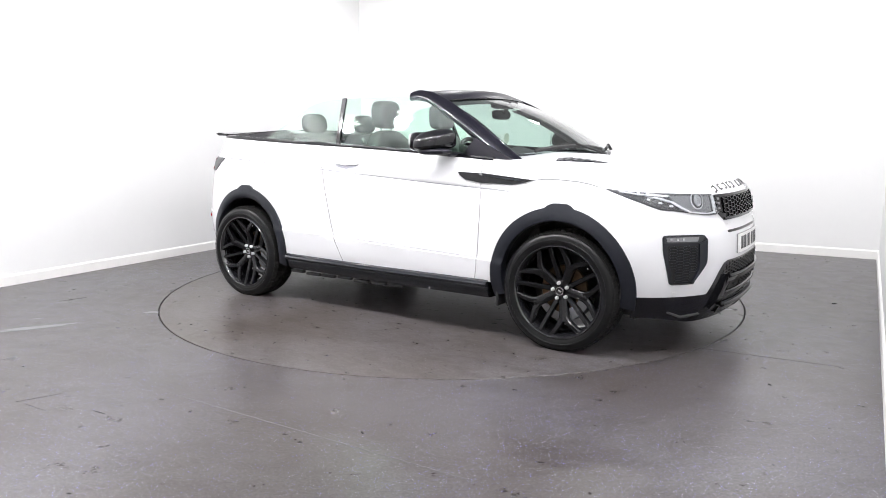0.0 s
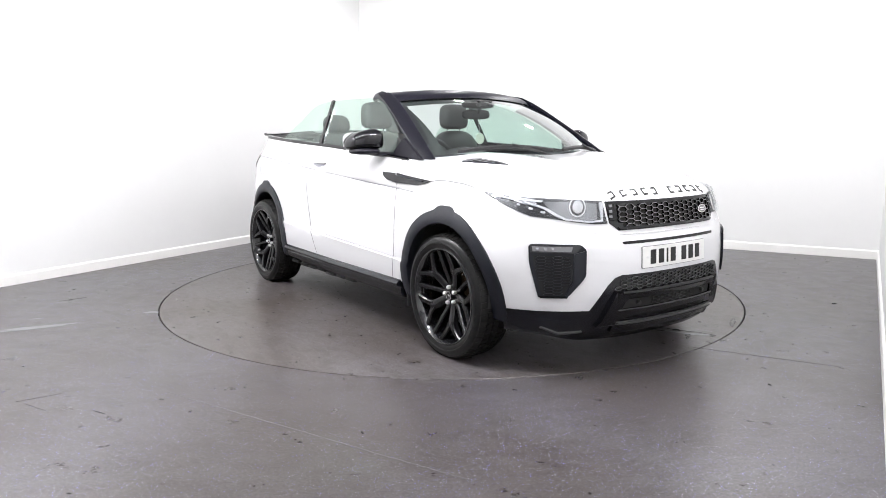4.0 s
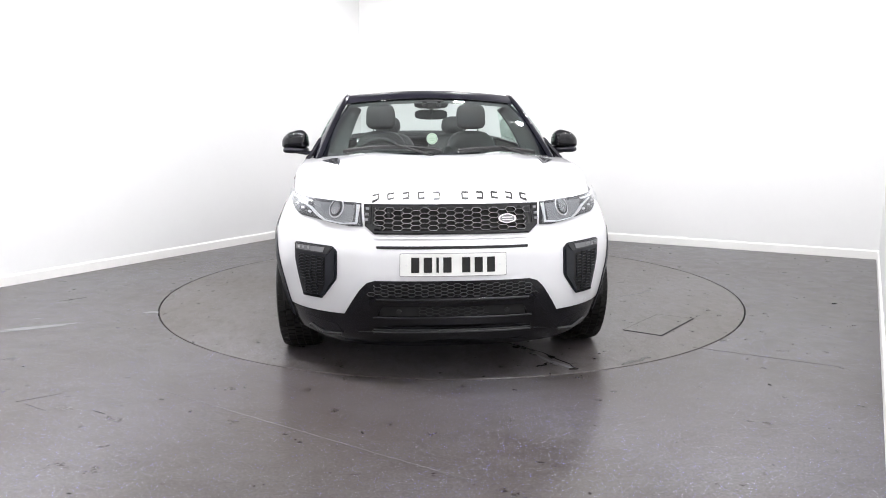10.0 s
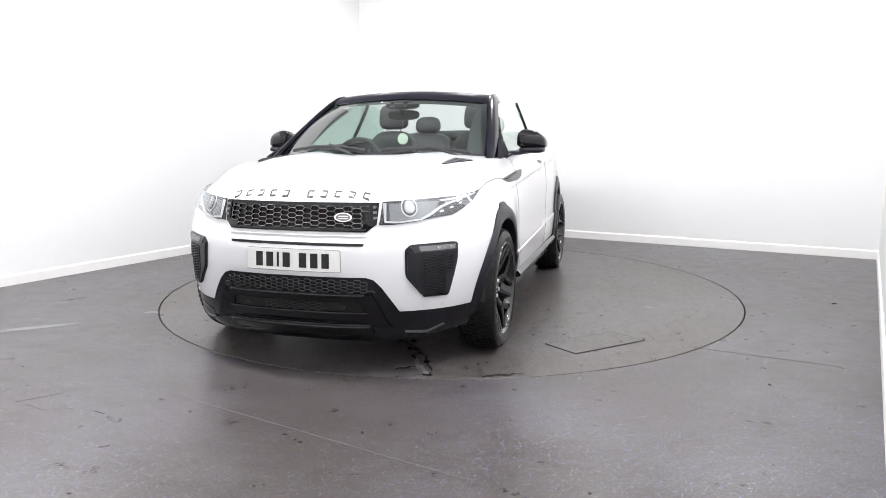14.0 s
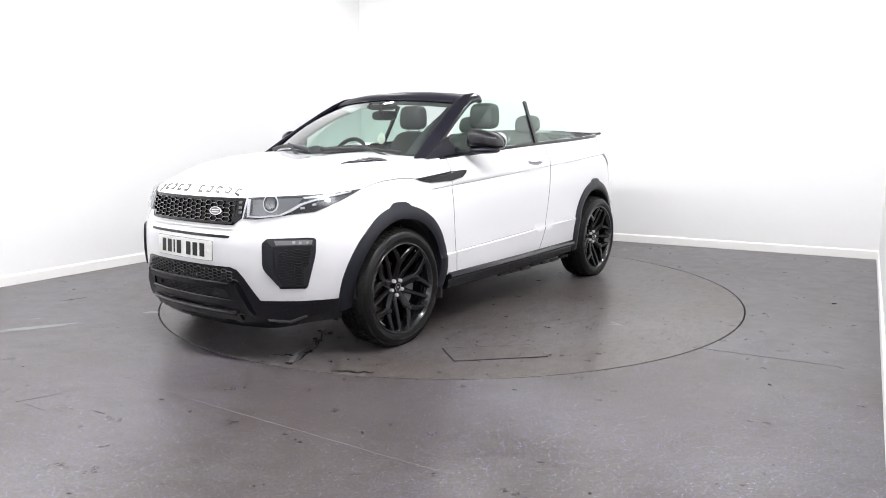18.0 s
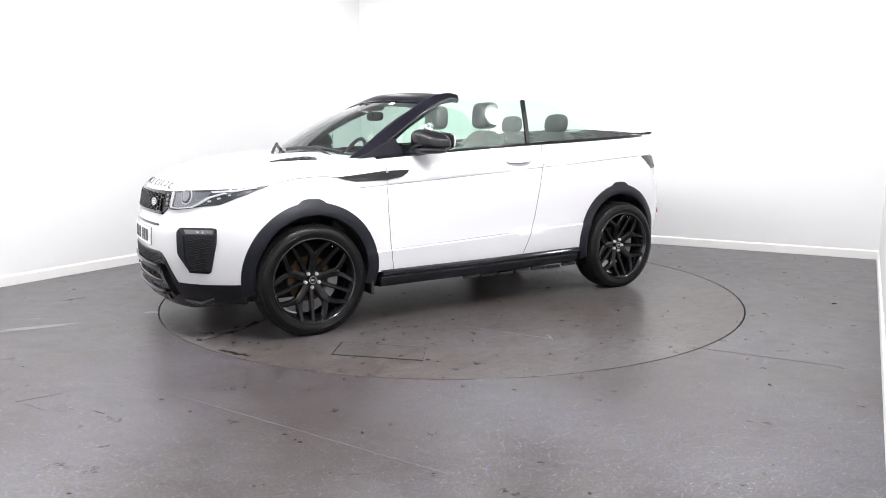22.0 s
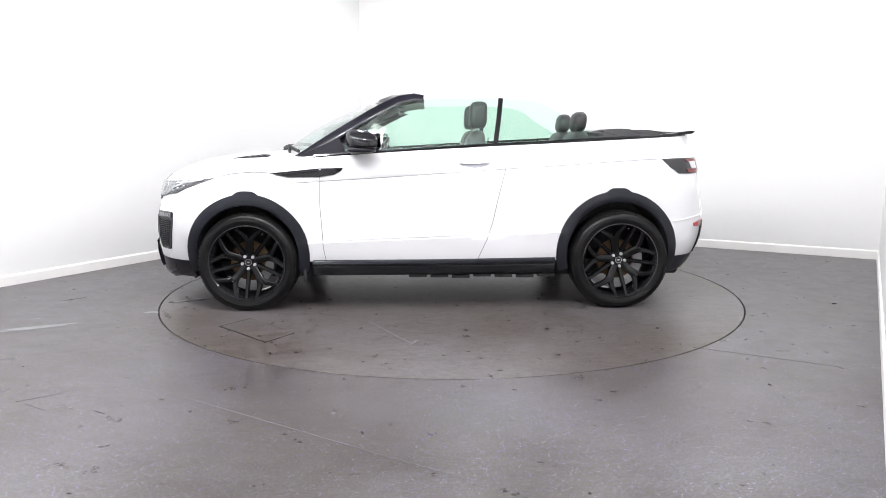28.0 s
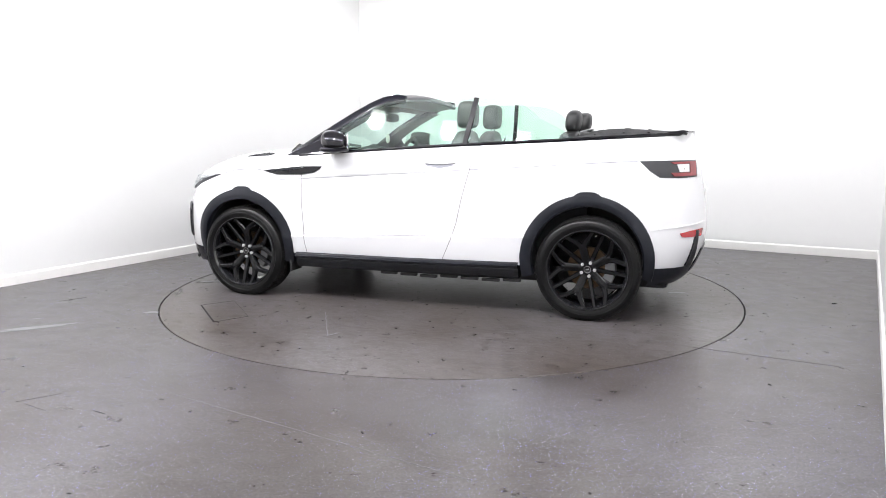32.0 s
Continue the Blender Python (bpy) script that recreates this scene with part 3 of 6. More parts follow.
def build_skin():
    cols = [column(*s) for s in STATIONS]
    nr = len(cols[0])
    i_seam = min(i for i, s in enumerate(STATIONS) if s[0] == "s" and s[1] >= -0.421 and s[2] == 0.345 and s[1] > -0.6)
    i_seam2 = min(i for i, s in enumerate(STATIONS) if s[0] == "s" and s[1] >= 0.789)
    rear, door, front = cols[:i_seam + 1], cols[i_seam:i_seam2 + 1], cols[i_seam2:]
    full = [[mirrored(p) for p in c] for c in reversed(rear)] + rear[1:]
    cpart("rear_body_panel", mesh_of("rear_body_panel", [p for c in full for p in c], grid_faces(len(full), nr), M_PAINT), M_PAINT, "white rear wings and bumper")
    full = front + [[mirrored(p) for p in c] for c in reversed(front)][1:]
    cpart("front_body_panel", mesh_of("front_body_panel", [p for c in full for p in c], grid_faces(len(full), nr), M_PAINT), M_PAINT, "white front wings and bumper")
    doors = []
    for side in (1, -1):
        c2 = door if side == 1 else [[mirrored(p) for p in c] for c in reversed(door)]
        doors.append(cpart("door", mesh_of("door", [p for c in c2 for p in c], grid_faces(len(c2), nr), M_PAINT), M_PAINT, "white door, shut"))
    # bonnet: from the boundary on the shoulder to the middle
    edge = [c[-1] for c in front]
    rows, k = [], 20
    crest = curve_of([0.8, 1.1, 1.22, 1.37, 1.53, 1.72, 1.88, 1.97, 2.03, 2.07, 2.10], [1.122, 1.12, 1.116, 1.106, 1.09, 1.06, 1.018, 0.99, 0.966, 0.942, 0.912])
    x_first = edge[0].x
    for p in edge:
        f = (p.x - x_first) / (edge[-1].x - x_first)
        xc = 1.17 + (1.99 - 1.17) * f
        row = []
        for j in range(k + 1):
            u = j / k
            x = p.x + (xc - p.x) * u
            y = p.y * (1 - u)
            g = math.sin(min(1, u * 1.65) * math.pi / 2) ** (1.05 - 0.45 * smooth_step(1.75, 2.05, x)) if p.y > 0.02 else u
            # a shallow valley in the middle between two soft ridges
            ridge = 0.012 * math.exp(-((abs(y) - 0.42) / 0.16) ** 2) - 0.006
            zc = max(crest(x), p.z)
            row.append(Vector((x, y, p.z + (zc + ridge * smooth_step(2.05, 1.7, x) - p.z) * g)))
        rows.append(row)
    full = rows + [[mirrored(p) for p in r] for r in reversed(rows)][1:]
    bm = bmesh.new()
    bm.from_mesh(mesh_of("b", [p for r in full for p in r], grid_faces(len(full), k + 1), M_PAINT))
    bmesh.ops.remove_doubles(bm, verts=bm.verts, dist=0.0008)
    me = finish(bm, "bonnet", M_PAINT)
    cpart("bonnet", me, M_PAINT, "white clamshell bonnet")
    # boot deck and spoiler lip
    edge = [c[-1] for c in rear]
    deck_edge = [p for p in edge if p.x < -1.45]
    vs, fs, kk = [], [], 10
    n = len(deck_edge)
    for p in deck_edge:
        for j in range(kk + 1):
            u = j / kk
            y = p.y + (-2 * p.y) * u
            vs.append((p.x, y, p.z + 0.018 * math.sin(u * math.pi) ** 0.6))
    cpart("boot_lid", mesh_of("boot_lid", vs, grid_faces(n, kk + 1), M_PAINT), M_PAINT, "white boot lid")
    # black lower front, from the front arch round to the other
    lows = []
    start = next(i for i, s in enumerate(STATIONS) if s[0] == "f" and s[2] == 0.345)
    for s in STATIONS[start:]:
        zs = np.linspace(0.345, 0.175 + 0.045 * smooth_step(radians(36), radians(56), abs(s[1])), 10)
        lows.append([lifted(front_pt, s[1], z, 0.003) if s[1] > 0.01 else front_pt(s[1], z) + Vector((0.003, 0, 0)) for z in zs])
    full = lows + [[mirrored(p) for p in c] for c in reversed(lows)][1:]
    cpart("lower_front_valance", mesh_of("v", [p for c in full for p in c], grid_faces(len(full), 10), M_VALANCE), M_VALANCE, "gloss black lower bumper")
    lows = []
    stop = next(i for i, s in enumerate(STATIONS) if s[2] > 0.3451)
    for s in STATIONS[:stop]:
        zs = np.linspace(0.355, 0.225, 8)
        lows.append([lifted(rear_pt, s[1], z, 0.003) if s[1] > 0.01 else rear_pt(s[1], z) - Vector((0.003, 0, 0)) for z in zs])
    full = [[mirrored(p) for p in c] for c in reversed(lows)] + lows[1:]
    cpart("lower_rear_valance", mesh_of("v", [p for c in full for p in c], grid_faces(len(full), 8), M_CLAD), M_CLAD, "charcoal plastic lower rear bumper")
    # underbody
    bm = box_bm((0.0, 0, 0.255), (3.7, 1.36, 0.13), 0.03)
    cpart("underbody", finish(bm, "underbody", M_DASH), M_DASH, "dark underbody")
    return doors


doors = build_skin()


def build_arches():
    for side in (1, -1):
        for cx, cz, r in (ARCH_F, ARCH_R):
            vs, fs = [], []
            n = 72
            lo = math.asin((0.262 - cz) / r)
            k = 7
            for i in range(n + 1):
                a = math.pi - lo - (math.pi - 2 * lo) * i / n
                deg = math.degrees(a)
                bump = 0.020 * smooth_step(79, 82.5, deg) * smooth_step(101, 97.5, deg)
                k2 = 0.5 if cx > 0 else 1.0
                sec = [(r + 0.004 + bump, -0.002), (r + 0.002 + bump, 0.012 * k2), (r - 0.030, 0.021 * k2), (r - 0.062, 0.019 * k2), (r - 0.074, 0.010 * k2), (r - 0.078, -0.03), (r - 0.070, -0.07)]
                for rad, off in sec:
                    x, z = cx + rad * math.cos(a), cz + rad * math.sin(a)
                    p = side_pt(x, z)
                    vs.append((p.x, side * (p.y + off), p.z))
            fs = grid_faces(n + 1, k)
            cpart("wheel_arch_trim", mesh_of("arch", vs, fs, M_CLAD), M_CLAD, "charcoal plastic arch trim")
            # liner
            vs = []
            for i in range(41):
                a = math.pi + 0.15 - (math.pi + 0.3) * i / 40
                for y in (0.90, 0.52):
                    vs.append((cx + (r - 0.072) * math.cos(a), side * y, cz + (r - 0.072) * math.sin(a)))
            fs = grid_faces(41, 2)
            base = len(vs)
            vs.append((cx, side * 0.52, cz))
            fs += [(base, i * 2 + 1, i * 2 + 3) for i in range(40)]
            cpart("wheel_arch_liner", mesh_of("liner", vs, fs, M_DASH), M_DASH, "dark felt arch liner")
        # sill
        prof = [(0.895, 0.362), (0.932, 0.350), (0.948, 0.332), (0.944, 0.318), (0.915, 0.308), (0.917, 0.290), (0.912, 0.262), (0.890, 0.240), (0.80, 0.236), (0.80, 0.362)]
        xs = np.linspace(0.865, -0.862, 20)
        vs = [(x, side * y, z + 0.012 * max(0, -x)) for x in xs for y, z in prof]
        fs = [(i * 10 + q, i * 10 + (q + 1) % 10, i * 10 + 10 + (q + 1) % 10, i * 10 + 10 + q) for i in range(19) for q in range(10)]
        fs += [tuple(range(10)), tuple(190 + q for q in range(10))]
        cpart("sill", mesh_of("sill", vs, fs, M_SILL), M_SILL, "satin black side sill")
        bm = box_bm((0.925, side * 0.83, 0.272), (0.022, 0.16, 0.15), 0.010)
        lip = box_bm((1.742, side * 0.77, 0.232), (0.012, 0.07, 0.05), 0.004)
        cpart("air_flap", finish(lip, "air_flap", M_DASH), M_DASH, "small black flap ahead of the tyre")
        for k in range(7):
            rib = box_bm((0.12 - 0.155 * k, side * (0.865 - 0.004 * (k % 2)), 0.228 - 0.004 * (k % 3)), (0.13, 0.03, 0.022), 0.006)
            cpart("sill_bracket", finish(rib, "sill_bracket", M_DASH), M_DASH)
        cpart("mud_flap", finish(bm, "mud_flap", M_DASH), M_DASH, "short black mud flap")


build_arches()


# ---------- wheels ----------
def build_wheel():
    """One wheel with its face towards +y, hub at the origin."""
    w = new("wheel")
    R, H = 0.350, 0.116
    prof = [(0.262, 0.100), (0.272, 0.109), (0.290, 0.1165), (0.312, 0.117), (0.330, 0.110), (0.341, 0.098), (R - 0.002, 0.085)]
    prof = prof + [(R, 0.05), (R + 0.001, 0.0), (R, -0.05)] + [(a, -b) for a, b in reversed(prof)]
    vs, fs = lathe(prof, 80, "y")
    tyre = bar("tyre", vs, fs, M_RUBBER, w, "black road tyre with tread blocks")
    # tread: rows of blocks round the crown
    vs, fs = [], []
    for row, (y0, y1, skew) in enumerate(((-0.100, -0.066, 0.02), (-0.060, -0.024, 0), (-0.018, 0.018, 0.01), (0.024, 0.060, 0), (0.066, 0.104, -0.02))):
        count = 64
        for i in range(count):
            a0 = 2 * math.pi * (i + 0.5 * (row % 2)) / count
            a1 = a0 + 2 * math.pi / count * 0.80
            b = len(vs)
            for a, y in ((a0 + skew, y0), (a1 + skew, y0), (a1, y1), (a0, y1)):
                edge = abs(y) > 0.09
                for rr in (R - 0.004, R + (0.001 if edge else 0.0055)):
                    rr -= 0.006 if edge else 0
                    vs.append((rr * math.cos(a), y, rr * math.sin(a)))
            fs += [(b + 1, b + 3, b + 5, b + 7), (b, b + 2, b + 3, b + 1), (b + 2, b + 4, b + 5, b + 3), (b + 4, b + 6, b + 7, b + 5), (b + 6, b, b + 1, b + 7)]
    bar("tread", vs, fs, M_TREAD, w, smooth=False)
    # rings of the sidewall
    vs, fs = lathe([(0.300, 0.1165), (0.302, 0.1185), (0.305, 0.1185), (0.307, 0.1165)], 80, "y")
    bar("sidewall_ring", vs, fs, M_RUBBER, w)
    # rim barrel with a flange
    prof = [(0.270, 0.106), (0.275, 0.111), (0.272, 0.115), (0.266, 0.115), (0.260, 0.107), (0.250, 0.085), (0.238, 0.030), (0.230, -0.06), (0.240, -0.10), (0.262, -0.106)]
    vs, fs = lathe(prof, 80, "y")
    bar("rim", vs, fs, M_BARREL, w, "gloss black alloy rim")
    # five pairs of split spokes: a stem that forks twice
    def limb(points, widths, depth):
        vs, fs = [], []
        m = len(points)
        for i, (p, wd) in enumerate(zip(points, widths)):
            a, b = points[max(0, i - 1)], points[min(m - 1, i + 1)]
            d = Vector((b[0] - a[0], 0, b[2] - a[2])).normalized()
            s = Vector((-d.z, 0, d.x))
            c = Vector(p)
            for su, dy in ((-1, -depth), (-1, -0.007), (-0.62, 0), (0.62, 0), (1, -0.007), (1, -depth)):
                vs.append(c + s * wd * su + Vector((0, dy, 0)))
        for i in range(m - 1):
            for q in range(6):
                r = (q + 1) % 6
                fs.append((i * 6 + q, i * 6 + r, i * 6 + 6 + r, i * 6 + 6 + q))
        fs += [(5, 4, 3, 2, 1, 0), tuple((m - 1) * 6 + q for q in range(6))]
        return vs, fs
    for i in range(5):
        a = 2 * math.pi * i / 5 + math.pi / 2

        def at(r, da, y):
            return (r * math.cos(a + da), y, r * math.sin(a + da))

        def add(pieces, name):
            vs, fs = [], []
            for pts, wd, dep in pieces:
                v2, f2 = limb(pts, wd, dep)
                b = len(vs)
                vs += v2
                fs += [tuple(b + q for q in fc) for fc in f2]
            bar(name, vs, fs, M_RIM, w)
        # a stem that forks into two arms, and a straight strut between neighbours
        add([([at(0.040, 0, 0.051), at(0.080, 0, 0.057), at(0.125, 0, 0.070), at(0.160, 0, 0.084), at(0.176, 0, 0.086)], [0.027, 0.0255, 0.0260, 0.0285, 0.0200], 0.040)]
            + [([at(0.156, 0.055 * s, 0.0825), at(0.188, 0.140 * s, 0.0885), at(0.214, 0.230 * s, 0.094), at(0.241, 0.308 * s, 0.100), at(0.268, 0.370 * s, 0.104)], [0.0190, 0.0170, 0.0155, 0.0150, 0.0165], 0.036) for s in (-1, 1)], "forked_spoke")
        add([([at(0.045, math.pi / 5, 0.045), at(0.10, math.pi / 5, 0.056), at(0.17, math.pi / 5, 0.078), at(0.225, math.pi / 5, 0.092), at(0.266, math.pi / 5, 0.103)], [0.0165, 0.0145, 0.0135, 0.0135, 0.0145], 0.036)], "straight_spoke")
    vs, fs = lathe([(0.0, 0.051), (0.050, 0.051), (0.060, 0.044), (0.066, 0.02), (0.062, -0.04), (0.0, -0.04)], 40, "y")
    bar("hub", vs, fs, M_RIM, w)
    vs, fs = lathe([(0.0, 0.063), (0.016, 0.063), (0.020, 0.065), (0.025, 0.065), (0.027, 0.059), (0.027, 0.045)], 32, "y")
    bar("centre_cap", vs, fs, M_RIM, w, "black centre cap with a pale ring")
    vs, fs = lathe([(0.0200, 0.0655), (0.0205, 0.0675), (0.0245, 0.0675), (0.0250, 0.0655)], 32, "y")
    bar("cap_ring", vs, fs, M_CHROME, w)
    bm = box_bm((0, 0.0635, 0), (0.022, 0.003, 0.010), 0.001)
    part("cap_badge", bm, M_CHROME, w)
    for i in range(5):
        a = 2 * math.pi * (i + 0.5) / 5 + math.pi / 2
        c = (0.047 * math.cos(a), 0, 0.047 * math.sin(a))
        vs, fs = lathe([(0.0, 0.069), (0.008, 0.069), (0.0112, 0.065), (0.0118, 0.040)], 6, "y", c)
        bar("wheel_nut", vs, fs, M_NUT, w, "bright wheel nut", smooth=False)
    vs, fs = lathe([(0.05, 0.002), (0.140, 0.002), (0.144, -0.002), (0.144, -0.022), (0.05, -0.022)], 56, "y")
    bar("brake_disc", vs, fs, M_DISC, w, "slightly rusty steel brake disc")
    vs, fs = [], []
    for i in range(11):
        a = radians(168 + 54 * i / 10)
        for r, y in ((0.115, 0.035), (0.178, 0.035), (0.185, 0.02), (0.185, -0.03), (0.115, -0.03)):
            vs.append((r * math.cos(a), y, r * math.sin(a)))
    for i in range(10):
        fs += [(i * 5 + q, i * 5 + (q + 1) % 5, i * 5 + 5 + (q + 1) % 5, i * 5 + 5 + q) for q in range(5)]
    fs += [(4, 3, 2, 1, 0), (50, 51, 52, 53, 54)]
    bar("brake_caliper", vs, fs, M_LAMPGREY, w, "grey brake caliper")
    bm = box_bm((0.240 * math.cos(2.02), 0.096, 0.240 * math.sin(2.02)), (0.008, 0.02, 0.008), 0.002)
    part("valve", bm, M_CHROME, w)
    return w


HUB_Z, HUB_Y = 0.337, 0.826
wheel = build_wheel()
wheel.parent = car
wheel_at = {}
for name, x, side, spin in (("fl", 1.332, 1, 4), ("fr", 1.332, -1, 24), ("rl", -1.332, 1, -13), ("rr", -1.332, -1, 3)):
    m = Matrix.Translation((x + OFF[0], side * HUB_Y + OFF[1], HUB_Z)) @ Matrix.Rotation(0 if side == 1 else math.pi, 4, "Z") @ Matrix.Rotation(radians(-spin), 4, "Y")
    if name == "fl":
        wheel.matrix_basis = m
        wheel_at[name] = wheel
    else:
        wheel_at[name] = copy_thing(wheel, m)


# ---------- the car's front ----------
def fr(u, z):
    """The front's skin by degrees from straight ahead (scaled to about metres) and height."""
    return front_pt(u / 0.85, z)


def rr(u, z):
    return rear_pt(u / 0.85, z)


def degs(poly, side=1):
    return [(side * radians(d) * 0.85, z) for d, z in poly]


def inset(poly, k, dz=0.0):
    cx, cz = sum(p[0] for p in poly) / len(poly), sum(p[1] for p in poly) / len(poly)
    return [(cx + (p[0] - cx) * k, cz + (p[1] - cz) * k + dz) for p in poly]


def rounded(poly, r=0.25, n=3):
    """The outline with its corners cut round."""
    out = []
    m = len(poly)
    for i in range(m):
        p, a, b = Vector(poly[i]), Vector(poly[i - 1]), Vector(poly[(i + 1) % m])
        s, e = p.lerp(a, r), p.lerp(b, r)
        for k in range(n + 1):
            t = k / n
            q = s.lerp(p, t).lerp(p.lerp(e, t), t)
            out.append((q.x, q.y))
    return out


def blob(center, size, e1=2.5, e2=2.5, nu=28, nv=16, taper=0.0, lean=0.0):
    """A rounded cushion-like body: size is the full extent; taper narrows y towards the top, lean shifts x with height."""
    vs, fs = [], []

    def pw(v, e):
        return math.copysign(abs(v) ** (2 / e), v)
    for j in range(nv + 1):
        b = -math.pi / 2 + math.pi * j / nv
        for i in range(nu):
            a = 2 * math.pi * i / nu
            z = pw(math.sin(b), e2)
            x, y = pw(math.cos(b), e2) * pw(math.cos(a), e1), pw(math.cos(b), e2) * pw(math.sin(a), e1)
            y *= 1 - taper * (z + 1) / 2
            vs.append((center[0] + x * size[0] / 2 + lean * z * size[2] / 2, center[1] + y * size[1] / 2, center[2] + z * size[2] / 2))
    for j in range(nv):
        for i in range(nu):
            k = (i + 1) % nu
            fs.append((j * nu + i, j * nu + k, (j + 1) * nu + k, (j + 1) * nu + i))
    return vs, fs


def soft(name, vs, fs, mat, parent=None, label=""):
    me = mesh_of(name, vs, fs, mat, smooth=True)
    bm = bmesh.new()
    bm.from_mesh(me)
    bmesh.ops.remove_doubles(bm, verts=bm.verts, dist=1e-5)
    return cpart(name, finish(bm, name, mat, True), mat, label, parent, smooth=False)


def hexmesh(poly, f, pitch_u, pitch_v, bar_w, off, depth):
    """A honeycomb of bars cut to an outline, on the skin f."""
    def within(u, v):
        c = False
        for (x1, y1), (x2, y2) in zip(poly, poly[1:] + poly[:1]):
            if (y1 > v) != (y2 > v) and u < (x2 - x1) * (v - y1) / (y2 - y1) + x1:
                c = not c
        return c
    us, vz = [p[0] for p in poly], [p[1] for p in poly]
    segs = []
    b, h = pitch_u / 2, pitch_v / 2
    a = 0.55 * b
    for c in range(int((max(us) - min(us)) / (a + b)) + 2):
        for r in range(-1, int((max(vz) - min(vz)) / pitch_v) + 2):
            u, v = min(us) + c * (a + b), min(vz) + r * pitch_v + (c % 2) * h
            segs += [((u - a, v + h), (u + a, v + h)), ((u + a, v + h), (u + b, v)), ((u - a, v + h), (u - b, v))]
    vs, fs = [], []
    for p, q in segs:
        if not (within(*p) and within(*q)):
            continue
        v2, f2 = line_on([p, q], f, bar_w, off, depth, n=1)
        b = len(vs)
        vs += v2
        fs += [tuple(b + i for i in fc) for fc in f2]
    return vs, fs


def put(name, poly, f, off, depth, mat, label="", parent=None, step=0.05, bevel=0.0):
    return cpart(name, finish(shell(poly, f, off, depth, step, bevel), name, mat), mat, label, parent)


HEAD = [(72.5, 0.934), (65, 0.921), (57, 0.913), (45, 0.906), (31.2, 0.896), (29.6, 0.785), (34, 0.784), (41, 0.797), (48, 0.814), (54.0, 0.824), (58.0, 0.848), (63.5, 0.880)]
FOG = [(36.8, 0.660), (38.6, 0.686), (53.9, 0.692), (53.6, 0.60), (50.9, 0.424), (50.0, 0.416), (42.2, 0.420), (36.8, 0.525)]
GRILLE = [(-30.2, 0.893), (30.2, 0.893), (28.9, 0.787), (25.5, 0.748), (-25.5, 0.748), (-28.9, 0.787)]


def build_front():
    # grille: dark frame, backing, honeycomb bars, badge
    g = put("grille", degs(GRILLE), fr, 0.007, 0.02, M_GLOSS, "gloss black grille with bright-edged honeycomb bars", step=0.06, bevel=0.003)
    inner = degs([(-27.0, 0.880), (27.0, 0.880), (26.4, 0.795), (23.8, 0.766), (-23.8, 0.766), (-26.4, 0.795)])
    # black sheet on the skin paints the shade behind the honeycomb
    put("grille_shade_sheet", inner, fr, 0.0075, 0.004, M_PIT, "", g, 0.06)
    vs, fs = hexmesh(inner, fr, 0.056, 0.0240, 0.0036, 0.018, 0.011)
    cpart("honeycomb", mesh_of("h", vs, fs, M_GLOSS), M_GLOSS, "gloss black honeycomb", g, smooth=False)
    vs, fs = hexmesh(inner, fr, 0.056, 0.0240, 0.0015, 0.0186, 0.001)
    cpart("honeycomb_edge", mesh_of("h", vs, fs, M_LAMPCHROME), M_LAMPCHROME, "thin bright edges of the honeycomb", g, smooth=False)
    for side in (-1, 1):
        sl = degs([(27.4, 0.886), (30.0, 0.886), (28.7, 0.80), (27.0, 0.797)], side)
        put("grille_end_cap", sl, fr, 0.011, 0.006, M_GLOSS, "", g)
        for i in range(3):
            z = 0.812 + 0.026 * i
            dots = degs([(27.9, z), (29.0, z), (29.1, z + 0.012), (28.0, z + 0.012)], side)
            put("end_cap_dimple", dots, fr, 0.0135, 0.004, M_LAMPGREY, "", g)
    low = degs([(-25.2, 0.752), (25.2, 0.752), (26.0, 0.763), (-26.0, 0.763)])
    put("grille_lower_lip", low, fr, 0.014, 0.010, M_GLOSS, "", g, 0.06)
    ring = [(18.3 + 3.0 * math.cos(a), 0.820 + 0.0235 * math.sin(a)) for a in [2 * math.pi * i / 28 for i in range(28)]]
    badge = put("badge", degs(ring), fr, 0.026, 0.008, M_CHROME, "plain oval metal badge", g)
    put("badge_field", inset(degs(ring), 0.80), fr, 0.0275, 0.003, M_LAMPGREY, "", g)
    for dz in (0.006, -0.006):
        row = degs([(16.6, 0.820 + dz - 0.0025), (20.0, 0.820 + dz - 0.0025), (20.0, 0.820 + dz + 0.0025), (16.6, 0.820 + dz + 0.0025)])
        put("badge_bar", row, fr, 0.0285, 0.002, M_WHITE, "", g)
    # bumper slot, intake and bars
    put("bumper_slot", rounded(degs([(-24.2, 0.680), (24.2, 0.680), (24.6, 0.694), (-24.6, 0.694)]), 0.1), fr, 0.0015, 0.01, M_GLOSS, "narrow black slot over the number plate", step=0.06)
    put("bumper_crease", degs([(-25.5, 0.727), (25.5, 0.727), (25.0, 0.733), (-25.0, 0.733)]), fr, 0.006, 0.012, M_PAINT, "", step=0.06)
    trap = degs([(-35.6, 0.338), (-29.6, 0.474), (-27.2, 0.512), (-24.7, 0.524), (24.7, 0.524), (27.2, 0.512), (29.6, 0.474), (35.6, 0.338)])
    put("lower_grille", trap, fr, 0.003, 0.012, M_VALANCE, "gloss black lower intake", step=0.06)
    mesh_area = degs([(-28.0, 0.447), (-25.8, 0.500), (-24.0, 0.514), (24.0, 0.514), (25.8, 0.500), (28.0, 0.447)])
    vs, fs = hexmesh(mesh_area, fr, 0.040, 0.018, 0.0030, 0.008, 0.006)
    cpart("intake_mesh", mesh_of("h", vs, fs, M_TRIM), M_TRIM, "black honeycomb intake mesh", smooth=False)
